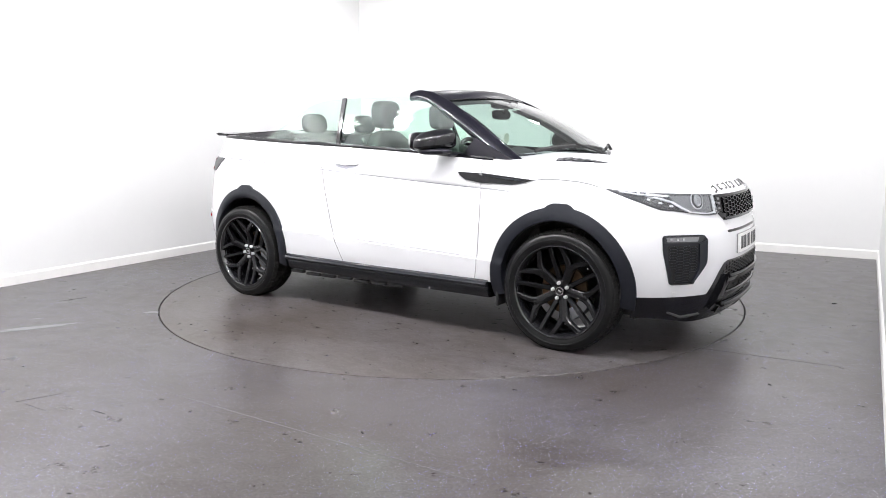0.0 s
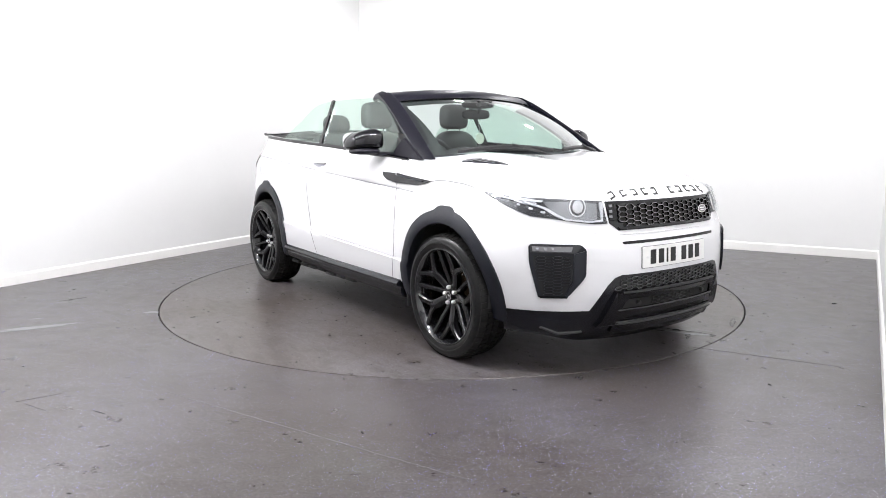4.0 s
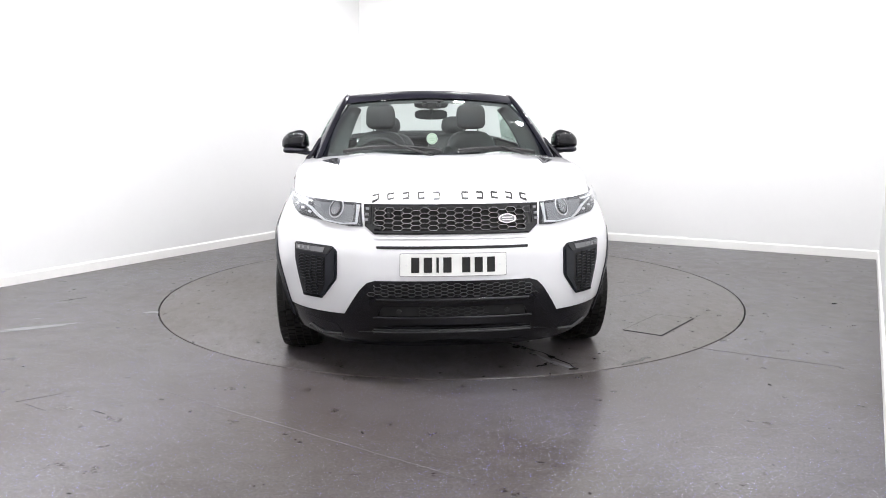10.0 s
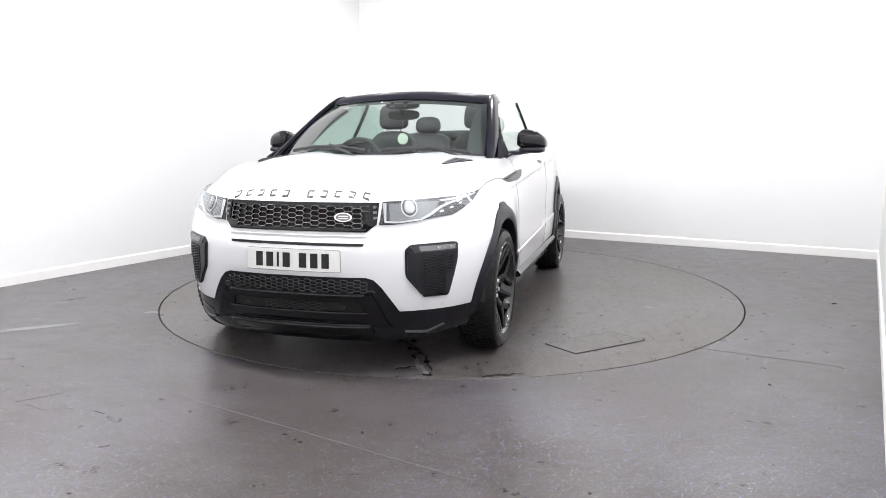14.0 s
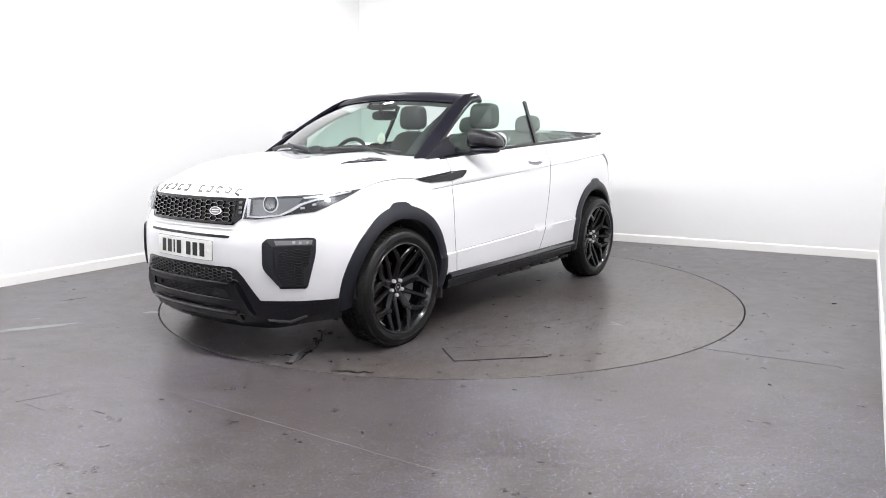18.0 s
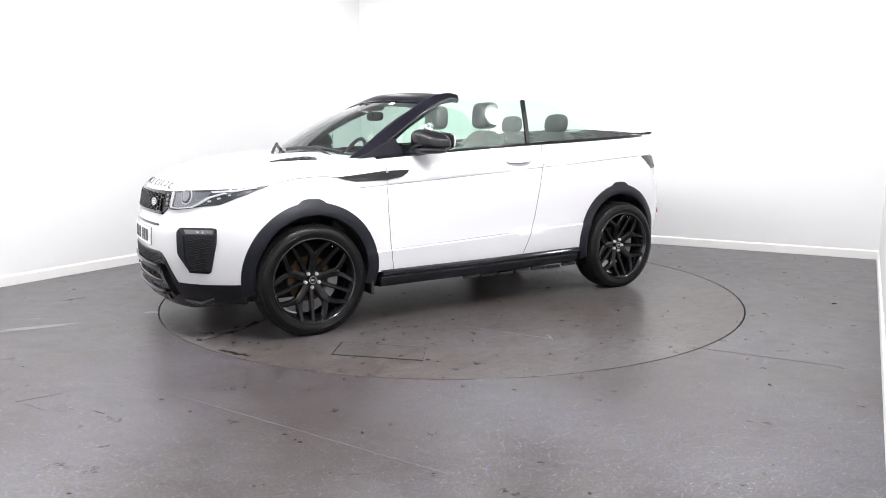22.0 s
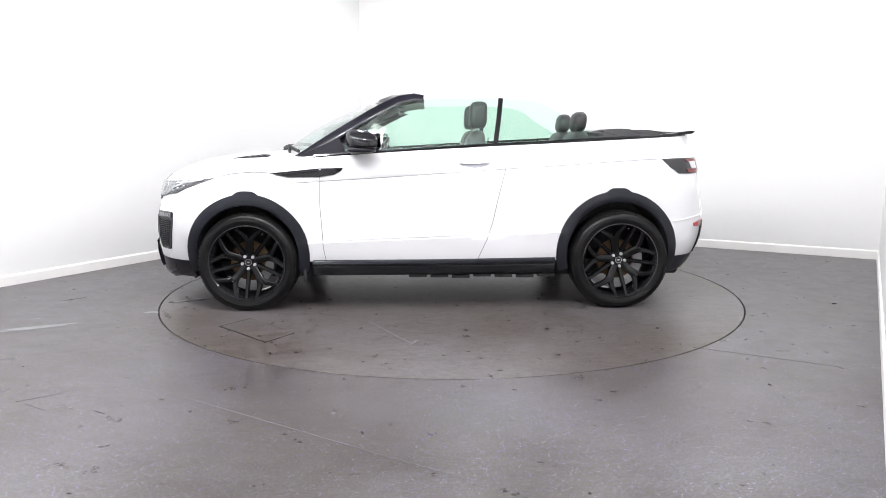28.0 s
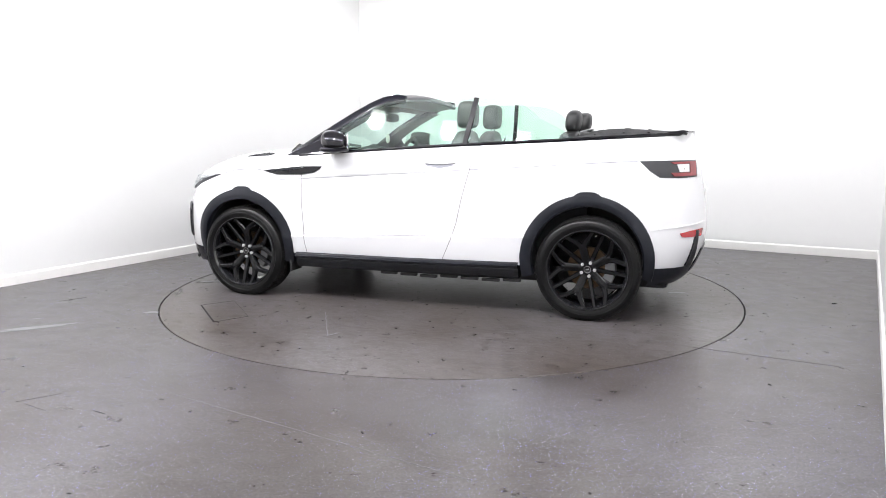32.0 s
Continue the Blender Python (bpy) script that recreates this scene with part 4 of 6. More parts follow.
    opening = degs([(-24, 0.335), (24, 0.335), (23, 0.41), (-23, 0.41)])
    # no hole here: a black sheet paints the shade of the opening
    put("lower_opening_shade", opening, fr, 0.0045, 0.004, M_PIT, "black sheet for the shade inside the lower bumper opening", step=0.06)
    vs, fs = hexmesh(degs([(-12, 0.34), (12, 0.34), (11.5, 0.405), (-11.5, 0.405)]), fr, 0.040, 0.018, 0.0036, 0.009, 0.006)
    cpart("lower_mesh", mesh_of("h", vs, fs, M_DASH), M_DASH, "", smooth=False)
    put("bumper_bar", rounded(degs([(-25.6, 0.400), (25.6, 0.400), (26.0, 0.432), (24.0, 0.445), (-24.0, 0.445), (-26.0, 0.432)]), 0.15), fr, 0.0195, 0.03, M_GLOSS, "gloss black bumper bar", step=0.06, bevel=0.010)
    for s in (-1, 1):
        put("bumper_bar_leg", degs([(26.4, 0.434), (24.0, 0.436), (22.6, 0.404), (25.0, 0.330), (26.6, 0.268), (33.0, 0.258), (31.4, 0.290), (28.6, 0.380)], s), fr, 0.0185, 0.03, M_GLOSS, "", step=0.05, bevel=0.008)
        put("duct", rounded(degs([(51.4, 0.312), (50.8, 0.264), (45.0, 0.226), (37.2, 0.238), (38.4, 0.286)], s), 0.2), fr, 0.005, 0.01, M_SILL, "dark recess in the lower bumper")
        put("duct_lip", degs([(50.6, 0.258), (45.0, 0.222), (37.4, 0.234), (37.4, 0.241), (44.8, 0.231), (49.8, 0.262)], s), fr, 0.016, 0.012, M_TRIM, "pale edge under the recess")
    put("lower_beam", degs([(-25.4, 0.292), (25.4, 0.292), (24.6, 0.338), (-24.6, 0.338)]), fr, 0.014, 0.02, M_GLOSS, "gloss black lower beam", step=0.06, bevel=0.008)
    put("skid_plate", rounded(degs([(-27.5, 0.215), (27.5, 0.215), (26.4, 0.272), (-26.4, 0.272)]), 0.1), fr, 0.016, 0.03, M_GLOSS, "gloss black skid plate", step=0.06, bevel=0.012)
    # paler strip paints the highlight along the plate's upper edge
    put("skid_plate_highlight", degs([(-26.3, 0.268), (26.3, 0.268), (26.1, 0.278), (-26.1, 0.278)]), fr, 0.0195, 0.012, M_TRIM, "", step=0.06)
    for z, wide, out, rad in ((0.432, 24.5, 0.011, 0.013), (0.338, 26.0, 0.008, 0.010), (0.265, 26.0, 0.016, 0.013)):
        path = [lifted(fr, radians(d) * 0.85, z, out) for d in np.linspace(-wide, wide, 49)]
        vs, fs = sweep(path, oval(rad, rad, 28))
        cpart("bumper_edge", mesh_of("edge", vs, fs, M_GLOSS, True), M_GLOSS, "gloss black rounded edge", smooth=False)
    for y in (-17.5, 17.5):
        ring = [(y + 0.75 * math.cos(a), 0.372 + 0.0105 * math.sin(a)) for a in [2 * math.pi * i / 14 for i in range(14)]]
        put("parking_sensor", degs(ring), fr, 0.018, 0.015, M_DASH, "small black parking sensor")
    for side in (1, -1):
        ring = [(48.8 + 0.75 * math.cos(a), 0.364 + 0.0105 * math.sin(a)) for a in [2 * math.pi * i / 14 for i in range(14)]]
        put("parking_sensor", degs(ring, side), fr, 0.003, 0.006, M_SENSOR, "small white parking sensor")
        ring = [(33.0 + 1.6 * math.cos(a), 0.744 + 0.004 * math.sin(a)) for a in [2 * math.pi * i / 14 for i in range(14)]]
        put("washer_cover", degs(ring, side), fr, 0.002, 0.004, M_SENSOR, "")
        # headlamp
        h = put("headlamp", degs(HEAD, side), fr, 0.005, 0.02, M_LAMPDARK, "slim swept-back headlamp with clear lens", step=0.05)
        chrome = [(33.2, 0.884), (43.5, 0.892), (50.5, 0.893), (47.5, 0.840), (43, 0.812), (36, 0.799), (33.2, 0.806)]
        put("reflector", degs(chrome, side), fr, 0.0075, 0.004, M_LAMPGREY, "", h)
        guide = [(31.2, 0.886), (32.4, 0.887), (32.0, 0.803), (36, 0.797), (42.8, 0.809), (46.0, 0.833), (49.6, 0.865), (56.0, 0.890), (56.8, 0.886), (50.4, 0.858), (46.8, 0.826), (43.2, 0.802), (36, 0.790), (31.4, 0.794)]
        put("light_guide", degs(guide, side), fr, 0.0145, 0.007, M_LAMPWHITE, "pale daytime light guide", h, 0.08)
        flare = [(53, 0.902), (61.0, 0.912), (62.2, 0.906), (57, 0.880), (52.0, 0.872)]
        put("side_reflector", degs(flare, side), fr, 0.0095, 0.005, M_LAMPCHROME, "bright outer reflector", h)
        cx, cz = 39.6, 0.866
        for rad, off, mat, nm in ((0.043, 0.012, M_LAMPWHITE, "projector_ring"), (0.037, 0.0145, M_LAMPDARK, "projector_bowl"), (0.027, 0.0175, M_LAMPCHROME, "projector_lens")):
            ring = [(cx + math.degrees(rad / 0.85) * math.cos(a) * 0.92, min(cz + rad * 1.1 * math.sin(a), 0.899)) for a in [2 * math.pi * i / 26 for i in range(26)]]
            put(nm, degs(ring, side), fr, off, 0.004, mat, "", h)
        for i in range(4):
            d = 57.5 + 3.1 * i
            z = 0.905 + 0.0055 * i
            q = [(d, z - 0.004), (d + 0.9, z - 0.004), (d + 0.9, z + 0.004), (d, z + 0.004)]
            put("marker_facet", degs(q, side), fr, 0.012, 0.004, M_LAMPWHITE, "", h)
        for k, (d, z, dd, dz) in enumerate(((49.5, 0.842, 1.5, 0.007), (53.4, 0.858, 1.3, 0.006), (57.4, 0.876, 1.1, 0.005))):
            q = rounded([(d, z - dz), (d + dd, z - dz * 0.6), (d + dd, z + dz), (d, z + dz * 0.6)], 0.3)
            put("indicator_facet", degs(q, side), fr, 0.012, 0.004, M_LAMPWHITE, "", h)
        put("upper_light_guide", degs([(50.5, 0.896), (60.0, 0.904), (66.5, 0.917), (67.5, 0.914), (60.5, 0.897), (51.0, 0.888)], side), fr, 0.0125, 0.005, M_LAMPWHITE, "pale upper light guide", h)
        lens = cpart("lens", finish(shell(degs(inset(HEAD, 0.985), side), fr, 0.024, 0.002, 0.05), "lens", M_CLEAR), M_CLEAR, "clear polycarbonate lens", h)
        # front intake with fog lamp
        f = put("side_intake", rounded(degs(FOG, side), 0.14, 2), fr, 0.006, 0.02, M_CLAD, "charcoal side intake with a slim lamp", step=0.05)
        area = [(41.0, 0.628), (52.5, 0.634), (52.2, 0.59), (49.9, 0.434), (43.4, 0.434), (41.0, 0.50)]
        # black sheet paints the shade behind the intake mesh
        put("intake_shade_sheet", degs(area, side), fr, 0.0075, 0.004, M_PIT, "", f)
        vs, fs = hexmesh(degs(area, side), fr, 0.046, 0.0150, 0.0034, 0.013, 0.007)
        cpart("intake_mesh", mesh_of("h", vs, fs, M_CLAD), M_CLAD, "black intake mesh", f, smooth=False)
        put("intake_frame", degs([(37.4, 0.655), (40.6, 0.640), (40.6, 0.50), (43.0, 0.432), (42.4, 0.424), (37.5, 0.526)], side), fr, 0.013, 0.008, M_CLAD, "", f)
        lampz = [(38.4, 0.676), (39.2, 0.682), (53.4, 0.685), (53.2, 0.650), (40.0, 0.645)]
        put("fog_lamp", degs(lampz, side), fr, 0.012, 0.006, M_LAMPDARK, "slim fog lamp", f)
        put("fog_lamp_lens", degs([(41.0, 0.676), (52.8, 0.679), (52.6, 0.656), (41.5, 0.652)], side), fr, 0.014, 0.003, M_LAMPGREY, "", f)
        for i in range(3):
            d = 46.5 + 2.1 * i
            put("fog_led", degs([(d, 0.662), (d + 0.9, 0.662), (d + 1.0, 0.673), (d + 0.1, 0.673)], side), fr, 0.0165, 0.004, M_LAMPCHROME, "", f)
        put("intake_lower_edge", degs([(42.4, 0.418), (50.2, 0.418), (50.5, 0.428), (42.0, 0.428)], side), fr, 0.012, 0.008, M_GLOSS, "", f)
    # number plate, slightly bent round the nose
    def by_y(y, z):
        return (math.atan2(y, 0.858) * 0.85, z)

    def pane(y0, y1, z0, z1):
        return [by_y(y0, z0), by_y(y1, z0), by_y(y1, z1), by_y(y0, z1)]
    put("plate_backing", rounded(pane(-0.263, 0.263, 0.547, 0.661), 0.03, 2), fr, 0.005, 0.008, M_EDGE, step=0.06)
    plate = put("number_plate", rounded(pane(-0.260, 0.260, 0.550, 0.658), 0.03, 2), fr, 0.0085, 0.006, M_PLATE, "white number plate with dark bars", step=0.06)
    y = -0.205
    for k in range(7):
        if k == 4:
            y += 0.030
        w = 0.012 if k == 2 else 0.040
        put("plate_bar", pane(y, y + w, 0.567, 0.641), fr, 0.0095, 0.002, M_INK, "dark bar", plate)
        y += w + 0.0210
    for yy in (-0.228, 0.228):
        ring = [by_y(yy + 0.006 * math.cos(a), 0.604 + 0.006 * math.sin(a)) for a in [2 * math.pi * i / 12 for i in range(12)]]
        put("plate_screw", ring, fr, 0.011, 0.004, M_WHITE, "", plate)


build_front()


# ---------- sides ----------
def sl(x, z):
    return side_pt(x, z, 1)


def sr(x, z):
    return side_pt(x, z, -1)


def build_sides():
    for side, f in ((1, sl), (-1, sr)):
        put("side_vent", [(1.145, 0.970), (0.815, 1.001), (0.64, 1.004), (0.655, 0.985), (0.70, 0.960), (0.815, 0.943), (1.02, 0.940), (1.09, 0.953)], f, 0.009, 0.012, M_GLOSS, "gloss black side vent blade", step=0.05)
        put("vent_edge", [(1.08, 0.968), (0.82, 0.992), (0.82, 0.986), (1.06, 0.960)], f, 0.015, 0.008, M_CLAD, "", step=0.05)
        put("vent_joint", [(0.812, 0.998), (0.792, 0.999), (0.792, 0.990), (0.812, 0.988)], f, 0.012, 0.006, M_LAMPGREY)
        # shut lines; the lower and waist strips paint shade along body creases
        for nm, path in (("front_door_seam", [(0.790, 1.085), (0.806, 0.95), (0.806, 0.74), (0.792, 0.50), (0.788, 0.44), (0.772, 0.347)]),
                         ("rear_door_seam", [(-0.56, 1.165), (-0.51, 1.01), (-0.455, 0.80), (-0.415, 0.62), (-0.375, 0.50), (-0.306, 0.347)]),
                         ("bonnet_seam", [(1.545, 0.937), (1.48, 0.956), (1.41, 0.969), (1.28, 0.978), (1.20, 0.976), (1.13, 0.968)]),
                         ("bumper_seam", [(1.735, 0.440), (1.765, 0.44)]),
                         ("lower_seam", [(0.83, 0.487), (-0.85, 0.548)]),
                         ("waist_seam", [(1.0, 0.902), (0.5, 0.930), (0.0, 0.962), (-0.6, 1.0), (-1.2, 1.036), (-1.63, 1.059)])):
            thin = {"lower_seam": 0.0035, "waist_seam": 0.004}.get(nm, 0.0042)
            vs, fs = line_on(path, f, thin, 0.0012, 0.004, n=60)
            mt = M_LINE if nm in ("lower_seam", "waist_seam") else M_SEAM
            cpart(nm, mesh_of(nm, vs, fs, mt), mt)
        # handle, and a grey plate that paints the shade of its recess
        h = put("door_handle", rounded([(-0.165, 1.036), (-0.26, 1.045), (-0.405, 1.046), (-0.405, 1.036), (-0.30, 1.026), (-0.21, 1.028)], 0.3), f, 0.012, 0.02, M_PAINT, "white flush door handle", doors[0 if side == 1 else 1])
        put("handle_recess_shade", rounded([(-0.165, 1.030), (-0.20, 1.016), (-0.28, 1.003), (-0.36, 1.014), (-0.405, 1.030)], 0.3), f, 0.0015, 0.004, M_LINE, "", doors[0 if side == 1 else 1])
        # belt trim
        xs = np.linspace(0.855, -1.97, 60)
        vs, fs = [], []
        for x in xs:
            z = BELT(x)
            p = side_pt(x, z)
            for dy, dz in ((0.006, -0.014), (0.008, 0.000), (0.003, 0.009), (-0.030, 0.010), (-0.036, 0.0), (-0.030, -0.03)):
                vs.append((x, side * (p.y + dy), z + dz))
        fs = [(i * 6 + q, i * 6 + (q + 1) % 6, i * 6 + 6 + (q + 1) % 6, i * 6 + 6 + q) for i in range(59) for q in range(6)]
        fs += [(0, 1, 2, 3, 4, 5), tuple(354 + q for q in range(6))]
        cpart("belt_trim", mesh_of("belt", vs, fs, M_GLOSS), M_GLOSS, "gloss black waistline trim")
        # tail lamp and reflector
        lamp = put("tail_lamp", [(s * side, z) for s, z in degs([(61.6, 1.057), (54, 1.061), (33, 1.062), (35.2, 0.952), (47, 0.949), (55, 0.954), (58.5, 0.998)])], rr, 0.005, 0.02, M_LAMPDARK, "dark wraparound tail lamp with red band")
        put("red_band", [(s * side, z) for s, z in degs([(49.5, 1.050), (34.5, 1.053), (36.3, 0.960), (49.2, 0.960), (50.5, 0.984), (40.6, 0.982), (39.9, 1.040), (48.5, 1.037)])], rr, 0.009, 0.006, M_SMOKE, "smoky red lens", lamp)
        put("white_lens", [(s * side, z) for s, z in degs([(47.2, 1.034), (40.6, 1.036), (41.4, 0.987), (46.5, 0.988)])], rr, 0.009, 0.006, M_LAMPWHITE, "", lamp)
        put("rear_reflector", rounded([(s * side, z) for s, z in degs([(47.4, 0.589), (42, 0.603), (33, 0.609), (34.5, 0.557), (46.3, 0.561)])], 0.15), rr, 0.007, 0.01, M_RED, "red rear reflector")
        put("rear_bumper_crease", [(s * side, z) for s, z in degs([(58.8, 0.613), (46, 0.639), (30, 0.654), (30, 0.647), (46, 0.631), (58.8, 0.606)])], rr, 0.006, 0.01, M_PAINT, "")
    # fuel cap
    ring = [(-1.455 + 0.075 * math.cos(a), 0.965 + 0.062 * math.sin(a)) for a in [2 * math.pi * i / 28 for i in range(29)]]
    vs, fs = line_on(ring, sr, 0.0030, 0.0012, 0.003, n=28)
    cpart("fuel_flap_seam", mesh_of("ff", vs, fs, M_LINE), M_LINE, "round fuel flap seam")
    # rear: spoiler lip, diffuser, exhausts, plain plate
    vs, fs = [], []
    for i in range(25):
        y = -0.66 + 1.32 * i / 24
        k = (y / 0.66) ** 2
        for dx, dz in ((0.0, 0.0), (-0.10, 0.012), (-0.135, 0.004), (-0.10, -0.012), (0.0, -0.014)):
            vs.append((-1.86 + dx + 0.06 * k, y, 1.252 + dz - 0.004 * k))
    fs = [(i * 5 + q, i * 5 + (q + 1) % 5, i * 5 + 5 + (q + 1) % 5, i * 5 + 5 + q) for i in range(24) for q in range(5)] + [(0, 1, 2, 3, 4), tuple(120 + q for q in range(5))]
    cpart("spoiler", mesh_of("spoiler", vs, fs, M_GLOSS), M_GLOSS, "dark spoiler lip")
    put("rear_diffuser", degs([(-34, 0.30), (34, 0.30), (30, 0.46), (-30, 0.46)]), rr, 0.008, 0.03, M_CLAD, "charcoal rear diffuser", step=0.06)
    for s in (-1, 1):
        put("diffuser_edge", degs([(36.5 * s, 0.36), (41.5 * s, 0.36), (39 * s, 0.60), (37.5 * s, 0.60)]), rr, 0.010, 0.02, M_CLAD)
        vs, fs = lathe([(0.038, 0.0), (0.042, -0.01), (0.042, 0.10), (0.034, 0.10), (0.034, 0.0)], 24, "x", (-1.90, s * 0.52, 0.31))
        cpart("exhaust_pipe", mesh_of("ex", vs, fs, M_CHROME), M_CHROME)
    bm = box_bm((-2.076, 0, 0.80), (0.012, 0.52, 0.11), 0.004)
    cpart("rear_plate", finish(bm, "rear_plate", M_PLATE), M_PLATE, "plain rear plate")


build_sides()


# ---------- glass, frame and cabin ----------
def screen_pt(u, v):
    """The windscreen: u across (-1..1), v up from the cowl (0) to the header (1)."""
    base = Vector((1.215 - 0.30 * u * u, 0.745 * u, 1.100 - 0.012 * u * u))
    top = Vector((0.425 - 0.115 * u * u, 0.585 * u, 1.494 - 0.030 * u * u))
    p = base.lerp(top, v)
    b = 4 * v * (1 - v)
    return p + Vector((0.035, 0, 0.035)) * b * (1 - 0.3 * u * u)


def glass_y(z):
    return 0.787 - (z - 1.182) * 0.434


def build_screen():
    nu, nv = 25, 11
    vs = [screen_pt(-1 + 2 * i / (nu - 1), -0.06 + 1.06 * j / (nv - 1)) for i in range(nu) for j in range(nv)]
    g = cpart("windscreen", mesh_of("windscreen", vs, grid_faces(nu, nv), M_SCREEN, True), M_SCREEN, "clear greenish windscreen", smooth=False)
    # black border inside the glass
    for nm, cells in (("border_top", [(u, v) for u in (-1, 1) for v in (0.86, 1.0)]), ("border_low", [(u, v) for u in (-1, 1) for v in (-0.06, 0.055)])):
        v0, v1 = cells[0][1], cells[1][1]
        vs = [screen_pt(-1 + 2 * i / 30, v0 + (v1 - v0) * j / 3) + Vector((-0.004, 0, -0.004)) for i in range(31) for j in range(4)]
        bmat = M_PILLAR if nm == "border_top" else M_ROOF
        cpart(nm, mesh_of(nm, vs, grid_faces(31, 4), bmat, True), bmat, "", g, smooth=False)
    for s in (-1, 1):
        vs = [screen_pt(s * (1 - 0.055 * i), v) + Vector((-0.004, 0, -0.004)) for v in np.linspace(0, 1, 12) for i in range(2)]
        cpart("border_side", mesh_of("bs", vs, grid_faces(12, 2), M_ROOF, True), M_ROOF, "", g, smooth=False)
    # header over the glass
    vs, fs = [], []
    n = 31
    for i in range(n):
        u = -1 + 2 * i / (n - 1)
        f = screen_pt(u * 1.02, 0.985)
        k = u * u
        sec = [f + Vector((0.016, 0, -0.004)), f + Vector((-0.012, 0, 0.026)), Vector((0.345 - 0.10 * k, 0.598 * u, 1.546 - 0.036 * k)), Vector((0.25 - 0.07 * k, 0.606 * u, 1.556 - 0.036 * k)), Vector((0.15 - 0.05 * k, 0.612 * u, 1.553 - 0.038 * k)),
               Vector((0.095 - 0.02 * k, 0.617 * u, 1.532 - 0.034 * k)), Vector((0.080 - 0.015 * k, 0.617 * u, 1.510 - 0.030 * k)), Vector((0.085 - 0.015 * k, 0.612 * u, 1.494 - 0.026 * k)),
               Vector((0.16 - 0.04 * k, 0.600 * u, 1.492 - 0.026 * k)), f + Vector((-0.03, 0, -0.020))]
        vs += sec
    m = 10
    fs = [(i * m + q, i * m + (q + 1) % m, i * m + m + (q + 1) % m, i * m + m + q) for i in range(n - 1) for q in range(m)]
    fs += [tuple(range(m)), tuple((n - 1) * m + q for q in range(m))]
    hd = cpart("windscreen_header", mesh_of("header", vs, fs, M_ROOF), M_ROOF, "dark painted windscreen header")
    vs = [screen_pt(u, 0.972) + Vector((0.006, 0, 0.006)) + d for u in np.linspace(-0.97, 0.97, 31) for d in (Vector((0, 0, 0)), Vector((0.010, 0, -0.004)), Vector((0.002, 0, -0.012)))]
    fs = [(i * 3 + q, i * 3 + (q + 1) % 3, i * 3 + 3 + (q + 1) % 3, i * 3 + 3 + q) for i in range(30) for q in range(3)]
    cpart("header_lip", mesh_of("lip", vs, fs, M_GLOSS), M_GLOSS, "thin gloss lip", hd)
    # pillars
    for s in (-1, 1):
        path = [Vector((0.985, 0.772, 1.050)), Vector((0.90, 0.757, 1.105)), Vector((0.76, 0.728, 1.195)), Vector((0.62, 0.699, 1.280)), Vector((0.46, 0.664, 1.375)), Vector((0.34, 0.638, 1.440)), Vector((0.24, 0.620, 1.484)), Vector((0.14, 0.611, 1.503)), Vector((0.075, 0.609, 1.492))]
        path = [Vector((p.x, s * p.y, p.z)) for p in path]

        def sec(t):
            w = 0.048 - 0.016 * smooth_step(0.6, 1.0, t)
            return [(x, y) for x, y in oval(w, 0.020, 14, 3.0)]
        vs, fs = sweep(path, sec, up=Vector((0.42, s * 0.85, 0.62)))
        cpart("windscreen_pillar", mesh_of("pillar", vs, fs, M_POST), M_POST, "gloss dark painted pillar")
        vs = []
        for v in np.linspace(-0.02, 0.975, 16):
            a, b = screen_pt(s * 0.985, v) + Vector((-0.022, 0, -0.016)), screen_pt(s * (0.80 + 0.05 * v), v) + Vector((-0.060, 0, -0.045))
            m2 = a.lerp(b, 0.55) + Vector((0.012, 0, 0.008))
            vs += [a, m2, b, b + Vector((-0.016, 0, -0.012)), a + Vector((-0.10, 0, -0.02))]
        fs = [(i * 5 + q, i * 5 + (q + 1) % 5, i * 5 + 5 + (q + 1) % 5, i * 5 + 5 + q) for i in range(15) for q in range(5)]
        fs += [(4, 3, 2, 1, 0), tuple(75 + q for q in range(5))]
        cpart("pillar_lining", mesh_of("lining", vs, fs, M_PILLAR), M_PILLAR, "grey lining inside the pillar")
        tri = [(0.97, 1.085), (0.62, 1.105), (0.68, 1.215)]
        vs = [(x, s * (0.787 - (z - 1.182) * 0.434 + o), z) for o in (0.0, -0.02) for x, z in tri]
        cpart("mirror_sail", mesh_of("sail", vs, [(0, 1, 2), (5, 4, 3), (0, 3, 4, 1), (1, 4, 5, 2), (2, 5, 3, 0)], M_MATT), M_MATT, "black triangle by the mirror", smooth=False)


